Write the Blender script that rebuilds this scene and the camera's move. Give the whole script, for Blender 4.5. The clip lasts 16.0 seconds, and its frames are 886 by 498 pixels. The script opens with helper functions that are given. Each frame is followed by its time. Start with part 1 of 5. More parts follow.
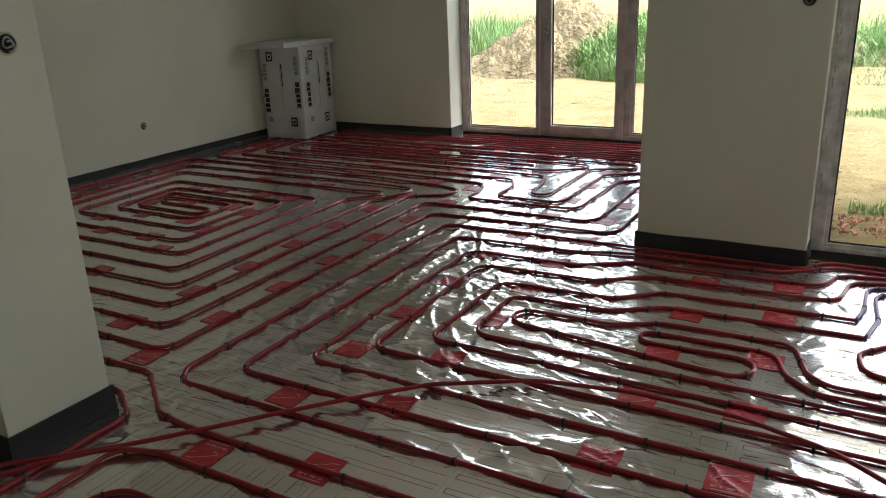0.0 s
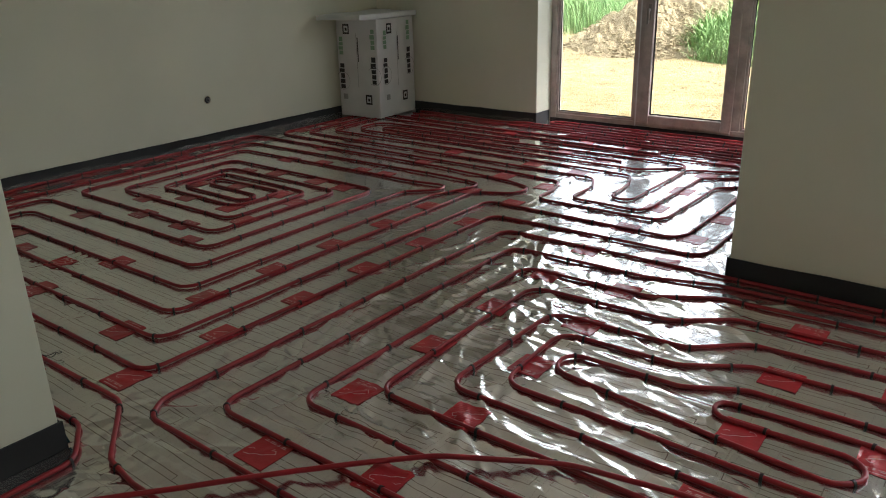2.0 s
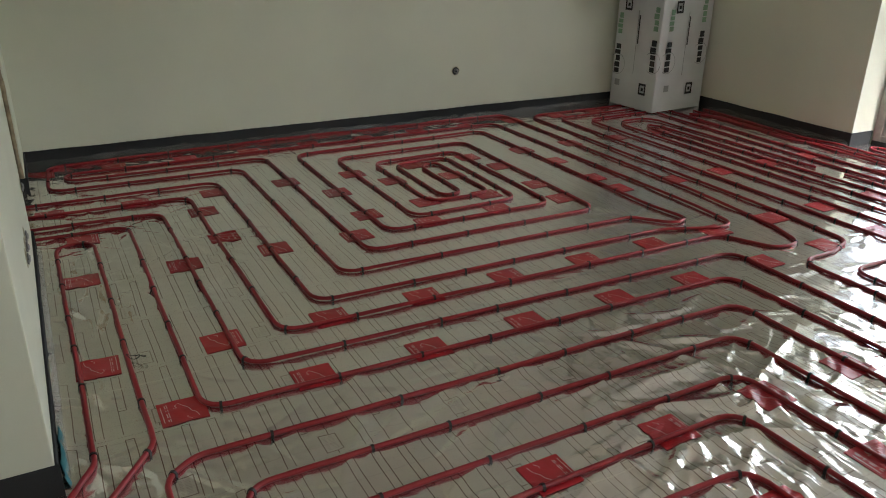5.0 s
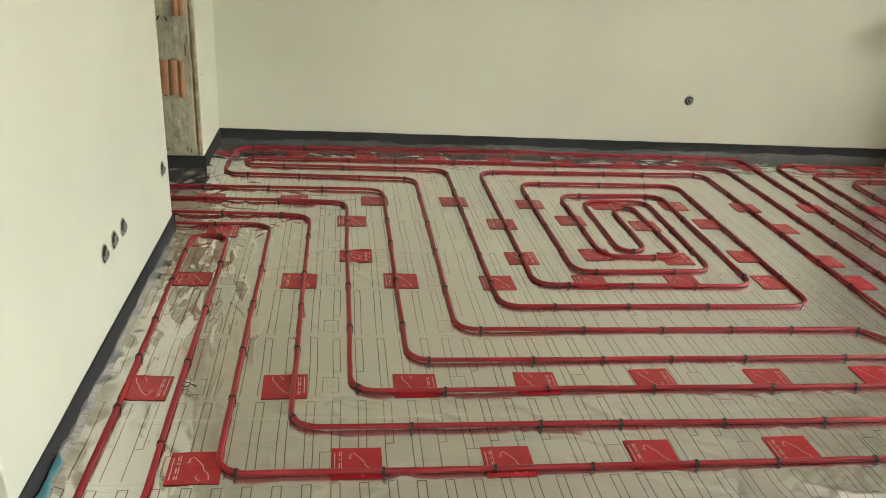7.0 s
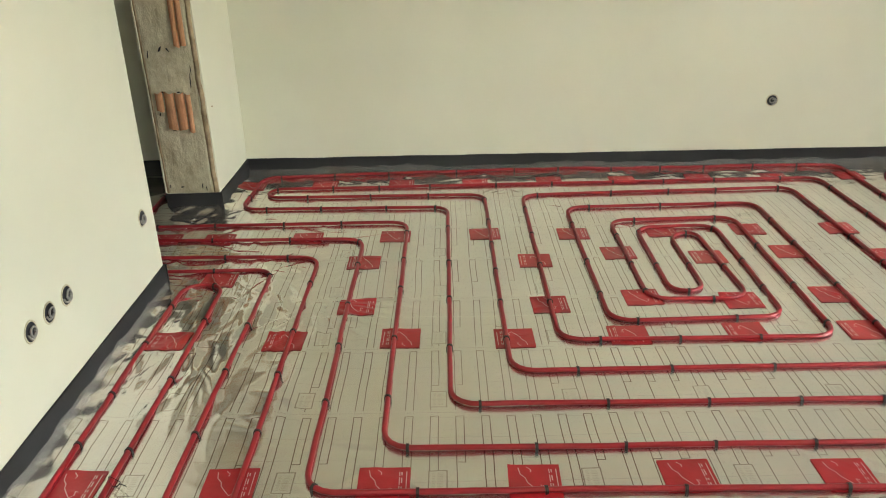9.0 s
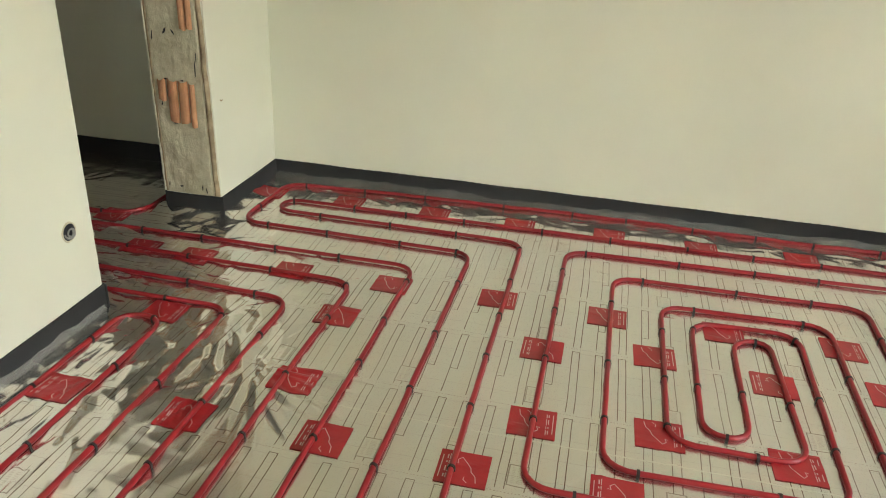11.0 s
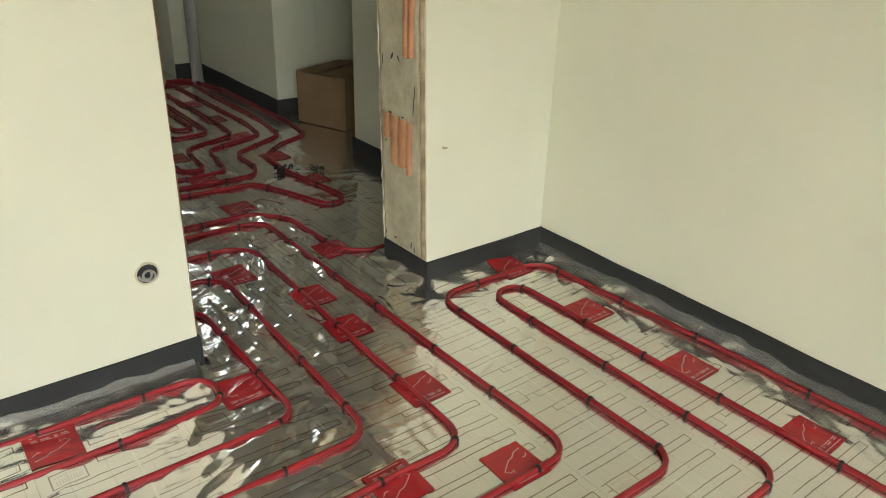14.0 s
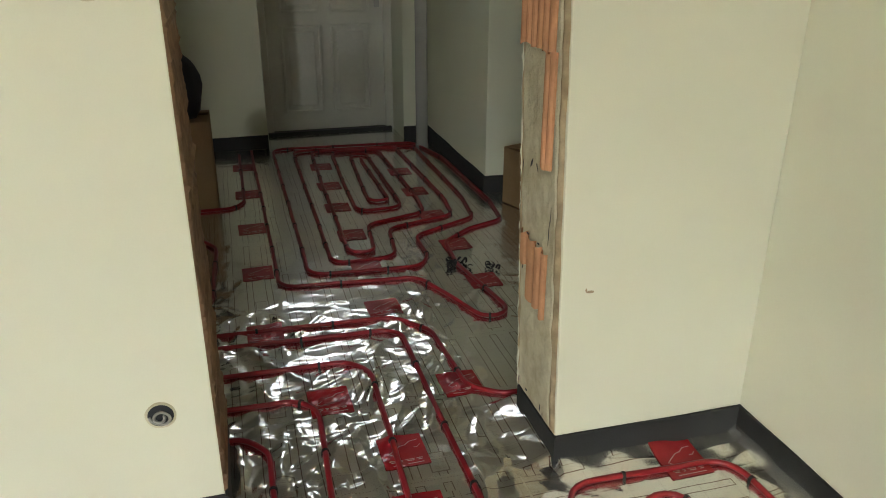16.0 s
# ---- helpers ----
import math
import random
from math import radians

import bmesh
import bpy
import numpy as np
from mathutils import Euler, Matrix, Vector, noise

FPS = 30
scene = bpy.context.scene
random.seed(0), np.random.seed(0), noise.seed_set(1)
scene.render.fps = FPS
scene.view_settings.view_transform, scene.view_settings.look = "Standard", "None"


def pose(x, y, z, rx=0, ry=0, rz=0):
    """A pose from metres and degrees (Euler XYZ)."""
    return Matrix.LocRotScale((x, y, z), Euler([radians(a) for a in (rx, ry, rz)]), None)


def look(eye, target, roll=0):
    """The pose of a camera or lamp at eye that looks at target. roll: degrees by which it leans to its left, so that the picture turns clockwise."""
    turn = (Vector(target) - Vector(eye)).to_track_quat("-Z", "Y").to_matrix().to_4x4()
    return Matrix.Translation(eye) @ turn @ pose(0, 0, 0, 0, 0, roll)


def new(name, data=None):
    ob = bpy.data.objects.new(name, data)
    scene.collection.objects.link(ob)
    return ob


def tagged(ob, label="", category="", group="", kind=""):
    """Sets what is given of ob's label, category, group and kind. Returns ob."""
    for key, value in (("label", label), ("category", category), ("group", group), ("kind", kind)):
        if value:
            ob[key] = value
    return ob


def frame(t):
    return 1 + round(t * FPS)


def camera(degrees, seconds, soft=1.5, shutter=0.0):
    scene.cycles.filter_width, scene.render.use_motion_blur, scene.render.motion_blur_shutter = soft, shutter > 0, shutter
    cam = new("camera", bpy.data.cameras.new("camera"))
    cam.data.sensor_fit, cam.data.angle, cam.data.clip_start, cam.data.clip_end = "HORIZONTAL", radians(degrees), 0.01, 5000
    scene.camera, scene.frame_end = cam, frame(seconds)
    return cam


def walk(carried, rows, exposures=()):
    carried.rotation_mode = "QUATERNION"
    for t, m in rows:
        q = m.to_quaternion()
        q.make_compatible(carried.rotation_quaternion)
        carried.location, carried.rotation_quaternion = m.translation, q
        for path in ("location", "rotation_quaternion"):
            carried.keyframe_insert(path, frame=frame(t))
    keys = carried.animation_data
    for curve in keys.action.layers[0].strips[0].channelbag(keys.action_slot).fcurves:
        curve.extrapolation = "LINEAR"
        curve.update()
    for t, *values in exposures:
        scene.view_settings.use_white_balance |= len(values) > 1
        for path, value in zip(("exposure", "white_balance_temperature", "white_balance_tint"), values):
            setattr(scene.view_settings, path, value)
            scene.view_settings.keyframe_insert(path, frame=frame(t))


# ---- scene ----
cam = camera(60.3, 16.0, soft=1.0)
ROWS = [
    (0.0, 0.088, 0.204, 1.509, 29.16, -18.73, 2.18),
    (0.5, 0.131, 0.413, 1.495, 33.16, -18.56, 1.99),
    (1.0, 0.180, 0.600, 1.487, 36.09, -20.72, 0.66),
    (1.5, 0.093, 0.774, 1.477, 36.37, -21.84, 0.30),
    (2.0, -0.021, 0.933, 1.489, 37.58, -20.45, 1.46),
    (2.5, -0.058, 1.124, 1.487, 40.61, -20.92, 1.29),
    (3.0, -0.044, 1.303, 1.518, 42.28, -20.49, -0.18),
    (3.5, -0.112, 1.459, 1.496, 43.75, -21.63, -0.40),
    (4.0, -0.243, 1.611, 1.506, 45.43, -22.12, -0.50),
    (4.5, -0.342, 1.770, 1.479, 50.55, -22.84, 0.87),
    (5.0, -0.361, 1.975, 1.500, 61.87, -22.92, -0.81),
    (5.2, -0.370, 2.038, 1.512, 65.32, -23.24, -0.78),
    (7.3, -0.879, 2.700, 1.500, 85.04, -23.62, -3.46),
    (7.5, -0.901, 2.739, 1.491, 86.38, -23.48, -2.96),
    (8.0, -1.049, 2.855, 1.474, 88.94, -23.80, -2.39),
    (8.5, -1.185, 2.957, 1.480, 90.31, -23.91, -0.86),
    (9.0, -1.320, 3.104, 1.496, 90.00, -23.92, 1.15),
    (9.2, -1.393, 3.124, 1.500, 90.55, -24.04, 0.16),
    (11.3, -2.206, 3.694, 1.514, 105.14, -25.88, -1.55),
    (11.5, -2.245, 3.746, 1.541, 106.77, -26.29, -0.77),
    (12.0, -2.526, 3.836, 1.518, 111.95, -27.10, -1.30),
    (12.5, -2.809, 3.893, 1.490, 119.38, -27.21, -0.10),
    (13.0, -3.120, 4.072, 1.488, 130.22, -27.35, -0.74),
    (13.5, -3.371, 4.081, 1.459, 137.37, -27.31, -1.24),
    (14.0, -3.651, 4.000, 1.465, 142.24, -25.73, -1.54),
    (14.5, -3.891, 3.950, 1.470, 147.54, -23.65, 0.00),
    (15.0, -4.123, 3.909, 1.470, 156.21, -22.76, -0.37),
    (15.5, -4.299, 3.742, 1.452, 161.37, -22.87, 0.09),
    (16.0, -4.464, 3.555, 1.467, 164.47, -22.44, -0.12),
]
EXPOSURES = [(0, 0.46, 6050, 10), (0.7, 0.58, 6050, 10), (1.5, 0.66, 6050, 10), (2.0, 0.63, 6050, 10), (2.6, 0.58, 6050, 10), (3.5, 0.46, 6050, 10), (4.3, 0.56, 6050, 10), (5.0, 1.15, 6050, 9), (6.0, 1.83, 6250, 8), (7.5, 2.45, 6550, 8), (9, 2.47, 6600, 8), (11.7, 2.52, 6600, 8), (13, 2.60, 6600, 8), (13.7, 2.62, 6600, 8), (15, 2.40, 6650, 8), (16, 2.38, 6650, 8)]
walk(cam, [(t, pose(x, y, z, 90 + pitch, roll, yaw)) for t, x, y, z, yaw, pitch, roll in ROWS],
     exposures=EXPOSURES)

# ---- world, sun ----
world = bpy.data.worlds.new("sky")
scene.world = world
world.use_nodes = True
wn = world.node_tree.nodes
sky = wn.new("ShaderNodeTexSky")
sky.sky_type = 'NISHITA'
sky.sun_disc = False
sky.sun_elevation, sky.sun_rotation = radians(52), radians(70)
sky.air_density, sky.dust_density = 1.0, 8.0
wn["Background"].inputs["Strength"].default_value = 0.62
haze = wn.new("ShaderNodeHueSaturation")
haze.inputs["Saturation"].default_value, haze.inputs["Value"].default_value = 0.4, 1.35
world.node_tree.links.new(sky.outputs[0], haze.inputs["Color"])
world.node_tree.links.new(haze.outputs[0], wn["Background"].inputs["Color"])
sun_data = bpy.data.lights.new("sun", 'SUN')
sun_data.energy, sun_data.angle, sun_data.color = 1.0, radians(25), (1.0, 0.94, 0.84)
sun_ob = new("sun", sun_data)
sun_ob.matrix_world = look((8, 3, 12), (0, 0, 0))


def sky_lamp(x0, x1, y, watts, aside):
    """The sky's light through the upper part of a glazed opening."""
    d = bpy.data.lights.new("window_light", 'AREA')
    d.shape, d.size, d.size_y, d.energy, d.color = 'RECTANGLE', x1 - x0, 0.66, watts, (0.97, 0.99, 1.0)
    d.spread = radians(150)
    o = new("window_light", d)
    o.matrix_world = look(((x0 + x1) / 2, y, 1.90), ((x0 + x1) / 2 + aside, y - 1, 1.70))
    return o


for k in range(3):
    sky_lamp(-3.80 + 0.90 * k, -3.0 + 0.90 * k, 7.80, 4.0, -0.45)
sky_lamp(-0.05, 2.18, 4.90, 27, 0.22)


# ---- materials ----
def material(name, color, rough=0.6, metal=0.0, vary=0.12, scale=6.0, fine=60.0, bump=0.15, depth=0.004, tint=None, spec=0.5, detail=(5, 3), islands=0.0):
    """A surface with stains at a large scale, grain at a small one, and fine relief."""
    m = bpy.data.materials.new(name)
    m.use_nodes = True
    nt = m.node_tree
    n, l = nt.nodes, nt.links
    b = n["Principled BSDF"]
    tc = n.new("ShaderNodeTexCoord")
    big, small = n.new("ShaderNodeTexNoise"), n.new("ShaderNodeTexNoise")
    big.inputs["Scale"].default_value, small.inputs["Scale"].default_value = scale, fine
    big.inputs["Detail"].default_value, small.inputs["Detail"].default_value = detail
    if detail[1] > 5:
        small.inputs["Roughness"].default_value = big.inputs["Roughness"].default_value = 0.68
    for t in (big, small):
        l.new(tc.outputs["Object"], t.inputs["Vector"])
    mix = n.new("ShaderNodeMix")
    mix.data_type = 'RGBA'
    other = tint or tuple(c * (1 - 2.2 * vary) for c in color)
    mix.inputs["A"].default_value, mix.inputs["B"].default_value = (*color, 1), (*other, 1)
    ramp = n.new("ShaderNodeMapRange")
    ramp.inputs["From Min"].default_value, ramp.inputs["From Max"].default_value = 0.35, 0.7
    if islands:
        geo, sway = n.new("ShaderNodeNewGeometry"), n.new("ShaderNodeMix")
        sway.inputs["Factor"].default_value = islands
        l.new(big.outputs["Fac"], sway.inputs["A"])
        l.new(geo.outputs["Random Per Island"], sway.inputs["B"])
        l.new(sway.outputs["Result"], ramp.inputs["Value"])
        ramp.inputs["From Min"].default_value, ramp.inputs["From Max"].default_value = 0.2, 0.85
    else:
        l.new(big.outputs["Fac"], ramp.inputs["Value"])
    l.new(ramp.outputs["Result"], mix.inputs["Factor"])
    grain = n.new("ShaderNodeMix")
    grain.data_type, grain.blend_type = 'RGBA', 'MULTIPLY'
    grain.inputs["Factor"].default_value = min(1.0, vary * 3)
    l.new(mix.outputs["Result"], grain.inputs["A"])
    l.new(small.outputs["Fac"], grain.inputs["B"])
    g2 = n.new("ShaderNodeMapRange")
    g2.inputs["To Min"].default_value, g2.inputs["To Max"].default_value = 0.75, 1.2
    l.new(small.outputs["Fac"], g2.inputs["Value"])
    l.new(g2.outputs["Result"], grain.inputs["B"])
    l.new(grain.outputs["Result"], b.inputs["Base Color"])
    b.inputs["Roughness"].default_value, b.inputs["Metallic"].default_value = rough, metal
    b.inputs["Specular IOR Level"].default_value = spec
    bp = n.new("ShaderNodeBump")
    bp.inputs["Strength"].default_value, bp.inputs["Distance"].default_value = bump, depth
    l.new(small.outputs["Fac"], bp.inputs["Height"])
    l.new(bp.outputs["Normal"], b.inputs["Normal"])
    return m


plaster = material("plaster", (0.74, 0.745, 0.62), 0.85, vary=0.04, scale=1.1, fine=240, bump=0.10, depth=0.002, spec=0.25)
ceiling_paint = material("ceiling_paint", (0.78, 0.76, 0.68), 0.9, vary=0.03, scale=1.5, fine=200, spec=0.2)
foam_strip = material("foam_strip", (0.035, 0.0355, 0.037), 0.75, vary=0.10, scale=3, fine=150, bump=0.25, spec=0.3)
pipe_red = material("pipe_red", (0.30, 0.012, 0.020), 0.36, vary=0.06, scale=2.5, fine=90, bump=0.05, depth=0.001)
pipe_purple = material("pipe_purple", (0.16, 0.06, 0.20), 0.35, vary=0.08, scale=5, fine=90, bump=0.05, depth=0.001)
clip_black = material("clip_black", (0.018, 0.015, 0.016), 0.45, vary=0.1, scale=20, fine=200)
print_red = material("print_red", (0.43, 0.016, 0.026), 0.34, metal=0.12, spec=0.4, vary=0.10, scale=14, fine=60, bump=0.3, depth=0.003)
shine = print_red.node_tree.nodes["Principled BSDF"]
shine.inputs["Coat Weight"].default_value, shine.inputs["Coat Roughness"].default_value = 0.35, 0.10
print_white = material("print_white", (0.66, 0.46, 0.45), 0.35, metal=0.2, vary=0.1, scale=20, fine=100)
frame_brown = material("frame_brown", (0.54, 0.48, 0.45), 0.42, vary=0.16, scale=9, fine=70, bump=0.1)
rubber = material("rubber", (0.02, 0.02, 0.02), 0.6)
steel = material("steel", (0.80, 0.80, 0.79), 0.22, metal=0.45, vary=0.05, scale=3, fine=30, bump=0.05)
wrap_white = material("wrap_white", (0.74, 0.75, 0.76), 0.32, vary=0.05, scale=4, fine=14, bump=0.35, depth=0.006)
wrap_black = material("wrap_black", (0.03, 0.03, 0.035), 0.4)
wrap_green = material("wrap_green", (0.30, 0.48, 0.33), 0.4)
wrap_grey = material("wrap_grey", (0.42, 0.43, 0.43), 0.4)
mortar = material("mortar", (0.66, 0.63, 0.48), 0.95, vary=0.24, scale=9, fine=34, bump=0.7, depth=0.01, tint=(0.47, 0.42, 0.29), spec=0.2, detail=(7, 8))
terracotta = material("terracotta", (0.60, 0.315, 0.175), 0.9, vary=0.14, scale=9, fine=80, bump=0.4, depth=0.004, spec=0.2)
broken_edge = material("broken_edge", (0.34, 0.21, 0.13), 0.95, vary=0.2, scale=14, fine=80, bump=0.7, depth=0.006, spec=0.2)
plaster_edge = material("plaster_edge", (0.50, 0.40, 0.26), 0.95, vary=0.2, scale=18, fine=90, bump=0.6, spec=0.2)
cardboard = material("cardboard", (0.30, 0.20, 0.11), 0.85, vary=0.10, scale=5, fine=60, bump=0.15, spec=0.2)
door_white = material("door_white", (0.66, 0.65, 0.60), 0.5, vary=0.08, scale=3, fine=40, bump=0.05)
dark_stuff = material("dark_stuff", (0.025, 0.027, 0.035), 0.7)
teal = material("teal", (0.05, 0.22, 0.26), 0.45, vary=0.1)
wire_grey = material("wire_grey", (0.32, 0.31, 0.29), 0.5)
soil = material("soil", (0.315, 0.25, 0.125), 0.95, vary=0.33, scale=3.5, fine=16, bump=1.0, depth=0.08, tint=(0.17, 0.125, 0.062), spec=0.1, detail=(10, 10))
soil_dark = material("soil_dark", (0.21, 0.165, 0.10), 0.95, vary=0.30, scale=1.3, fine=5, bump=1.0, depth=0.14, tint=(0.28, 0.22, 0.13), spec=0.1, detail=(8, 10))
grass_green = material("grass_green", (0.10, 0.20, 0.06), 0.75, vary=0.2, scale=1.2, fine=20, tint=(0.21, 0.28, 0.12), spec=0.2, islands=0.6)
leaf_green = material("leaf_green", (0.125, 0.235, 0.07), 0.75, vary=0.2, scale=1.2, fine=20, tint=(0.28, 0.37, 0.16), spec=0.2, islands=0.6)
frame_film = material("frame_film", (0.80, 0.78, 0.76), 0.38, vary=0.22, scale=12, fine=60, bump=0.25, spec=0.5)
rubble_red = material("rubble_red", (0.42, 0.22, 0.165), 0.95, vary=0.2, scale=10, fine=60, spec=0.1)


def glass_material():
    m = bpy.data.materials.new("glass")
    m.use_nodes = True
    n, l = m.node_tree.nodes, m.node_tree.links
    tr, gl, mx = n.new("ShaderNodeBsdfTransparent"), n.new("ShaderNodeBsdfGlossy"), n.new("ShaderNodeMixShader")
    fr = n.new("ShaderNodeFresnel")
    fr.inputs["IOR"].default_value = 1.45
    gl.inputs["Roughness"].default_value = 0.02
    tr.inputs["Color"].default_value = (0.93, 0.95, 0.93, 1)
    l.new(fr.outputs[0], mx.inputs["Fac"])
    l.new(tr.outputs[0], mx.inputs[1])
    l.new(gl.outputs[0], mx.inputs[2])
    l.new(mx.outputs[0], n["Material Output"].inputs["Surface"])
    return m


glass = glass_material()


def film_material(name, low, high):
    m = bpy.data.materials.new(name)
    m.use_nodes = True
    n, l = m.node_tree.nodes, m.node_tree.links
    tr, mx = n.new("ShaderNodeBsdfTransparent"), n.new("ShaderNodeMixShader")
    gl = n["Principled BSDF"]
    gl.inputs["Base Color"].default_value = (0.7, 0.7, 0.68, 1)
    gl.inputs["Roughness"].default_value = 0.07
    gl.inputs["Metallic"].default_value = 0.0
    spots = n.new("ShaderNodeTexNoise")
    spots.inputs["Scale"].default_value = 9.0
    rng_ = n.new("ShaderNodeMapRange")
    rng_.inputs["To Min"].default_value, rng_.inputs["To Max"].default_value = low, high
    l.new(spots.outputs["Fac"], rng_.inputs["Value"])
    l.new(rng_.outputs["Result"], mx.inputs["Fac"])
    l.new(tr.outputs[0], mx.inputs[1])
    l.new(gl.outputs[0], mx.inputs[2])
    l.new(mx.outputs[0], n["Material Output"].inputs["Surface"])
    return m


film = film_material("film", 0.03, 0.22)
film_milky = film_material("film_milky", 0.08, 0.42)


def foil_material():
    """Silvery laminated foil with a thin printed grid of brown lines, and wrinkles at three scales."""
    m = bpy.data.materials.new("foil")
    m.use_nodes = True
    n, l = m.node_tree.nodes, m.node_tree.links
    b = n["Principled BSDF"]
    tc = n.new("ShaderNodeTexCoord")
    sep = n.new("ShaderNodeSeparateXYZ")
    l.new(tc.outputs["Object"], sep.inputs[0])

    def math_node(op, a, c=None):
        q = n.new("ShaderNodeMath")
        q.operation = op
        for i, v in enumerate((a, c)):
            if v is None:
                continue
            if isinstance(v, (int, float)):
                q.inputs[i].default_value = v
            else:
                l.new(v, q.inputs[i])
        return q.outputs[0]

    def noise_node(scale, detail, rough, vector=None, distort=0.0):
        q = n.new("ShaderNodeTexNoise")
        q.inputs["Scale"].default_value, q.inputs["Detail"].default_value = scale, detail
        q.inputs["Roughness"].default_value, q.inputs["Distortion"].default_value = rough, distort
        l.new(vector or tc.outputs["Object"], q.inputs["Vector"])
        return q.outputs["Fac"]

    def line(coord, step, width):
        f = math_node('FRACT', math_node('DIVIDE', coord, step))
        return math_node('LESS_THAN', math_node('ABSOLUTE', math_node('SUBTRACT', f, 0.5)), width / step)
    wob = math_node('MULTIPLY', math_node('SUBTRACT', noise_node(2.5, 2, 0.5), 0.5), 0.016)
    xs, ys = math_node('ADD', sep.outputs[0], wob), math_node('ADD', sep.outputs[1], wob)
    turned = math_node('LESS_THAN', sep.outputs[1], 1.88)
    swap = n.new("ShaderNodeMix")
    swap.data_type = 'VECTOR'
    pair_a, pair_b = n.new("ShaderNodeCombineXYZ"), n.new("ShaderNodeCombineXYZ")
    for node, u, v in ((pair_a, xs, ys), (pair_b, ys, xs)):
        l.new(u, node.inputs[0])
        l.new(v, node.inputs[1])
    l.new(turned, swap.inputs["Factor"])
    l.new(pair_a.outputs[0], swap.inputs[4])
    l.new(pair_b.outputs[0], swap.inputs[5])
    laid = n.new("ShaderNodeSeparateXYZ")
    l.new(swap.outputs[1], laid.inputs[0])
    xs, ys = laid.outputs[0], laid.outputs[1]
    # pairs of long lines, closed into slots at their ends, a dashed line between the rows, small boxes of print
    row = math_node('DIVIDE', math_node('ADD', xs, 20.18), 0.40)
    px = math_node('FRACT', row)
    lane = math_node('DIVIDE', math_node('ADD', ys, 20.0), 0.0825)
    py = math_node('FRACT', lane)

    def within(value, low, high):
        return math_node('MULTIPLY', math_node('GREATER_THAN', value, low), math_node('LESS_THAN', value, high))

    def lot(a, c):
        cell = n.new("ShaderNodeCombineXYZ")
        l.new(math_node('FLOOR', a), cell.inputs[0])
        l.new(math_node('FLOOR', c), cell.inputs[1])
        q = n.new("ShaderNodeTexWhiteNoise")
        l.new(cell.outputs[0], q.inputs["Vector"])
        return q.outputs["Value"]
    chance = lot(row, lane)
    one = math_node('MULTIPLY', within(py, 0.180, 0.216), within(px, 0.05, 0.97))
    two = math_node('MULTIPLY', within(py, 0.496, 0.532), math_node('MAXIMUM', within(px, 0.05, 0.62), math_node('MULTIPLY', within(px, 0.62, 0.97), math_node('GREATER_THAN', chance, 0.35))))
    cap = math_node('MULTIPLY', within(px, 0.05, 0.0575), within(py, 0.185, 0.527))
    top = math_node('MULTIPLY', math_node('MULTIPLY', within(px, 0.6125, 0.62), within(py, 0.185, 0.527)), math_node('LESS_THAN', chance, 0.35))
    dash = math_node('MULTIPLY', within(px, 0.0, 0.006), math_node('GREATER_THAN', math_node('FRACT', math_node('DIVIDE', ys, 0.010)), 0.5))
    faint = math_node('MULTIPLY', line(xs, 0.10, 0.0008), 0.32)
    bx = math_node('FRACT', math_node('DIVIDE', math_node('ADD', ys, 20.11), 0.445))
    inner = math_node('MULTIPLY', within(px, 0.70, 0.93), within(bx, 0.0, 0.13))
    core = math_node('MULTIPLY', within(px, 0.71, 0.92), within(bx, 0.009, 0.121))
    print_rows = math_node('MULTIPLY', math_node('MULTIPLY', within(px, 0.73, 0.90), math_node('MAXIMUM', within(bx, 0.025, 0.045), within(bx, 0.06, 0.10))), math_node('GREATER_THAN', math_node('FRACT', math_node('MULTIPLY', xs, 140.0)), 0.45))
    box = math_node('MAXIMUM', math_node('SUBTRACT', inner, core), math_node('MULTIPLY', print_rows, 0.3))
    long_lines = math_node('MULTIPLY', math_node('MAXIMUM', math_node('MAXIMUM', one, two), math_node('MAXIMUM', cap, top)), math_node('SUBTRACT', 1.0, inner))
    lines = math_node('MAXIMUM', math_node('MAXIMUM', long_lines, math_node('MULTIPLY', box, 0.7)), math_node('MAXIMUM', faint, math_node('MULTIPLY', dash, 0.6)))
    fade = n.new("ShaderNodeMapRange")
    fade.inputs["From Min"].default_value, fade.inputs["From Max"].default_value = 0.3, 0.6
    fade.inputs["To Min"].default_value, fade.inputs["To Max"].default_value = 0.6, 1.0
    l.new(noise_node(1.8, 2, 0.5), fade.inputs["Value"])
    stain = n.new("ShaderNodeMix")
    stain.data_type = 'RGBA'
    stain.inputs["A"].default_value, stain.inputs["B"].default_value = (0.82, 0.795, 0.775, 1), (0.72, 0.695, 0.67, 1)
    l.new(noise_node(3.0, 4, 0.6), stain.inputs["Factor"])
    base = n.new("ShaderNodeMix")
    base.data_type = 'RGBA'
    base.inputs["B"].default_value = (0.15, 0.07, 0.06, 1)
    l.new(stain.outputs["Result"], base.inputs["A"])
    l.new(math_node('MULTIPLY', lines, fade.outputs["Result"]), base.inputs["Factor"])
    seam = line(math_node('ADD', math_node('ADD', xs, math_node('MULTIPLY', wob, 0.8)), 4.02 + 0.575), 1.15, 0.004)
    joined = n.new("ShaderNodeMix")
    joined.data_type = 'RGBA'
    joined.inputs["B"].default_value = (0.84, 0.82, 0.79, 1)
    l.new(seam, joined.inputs["Factor"])
    l.new(base.outputs["Result"], joined.inputs["A"])
    l.new(joined.outputs["Result"], b.inputs["Base Color"])

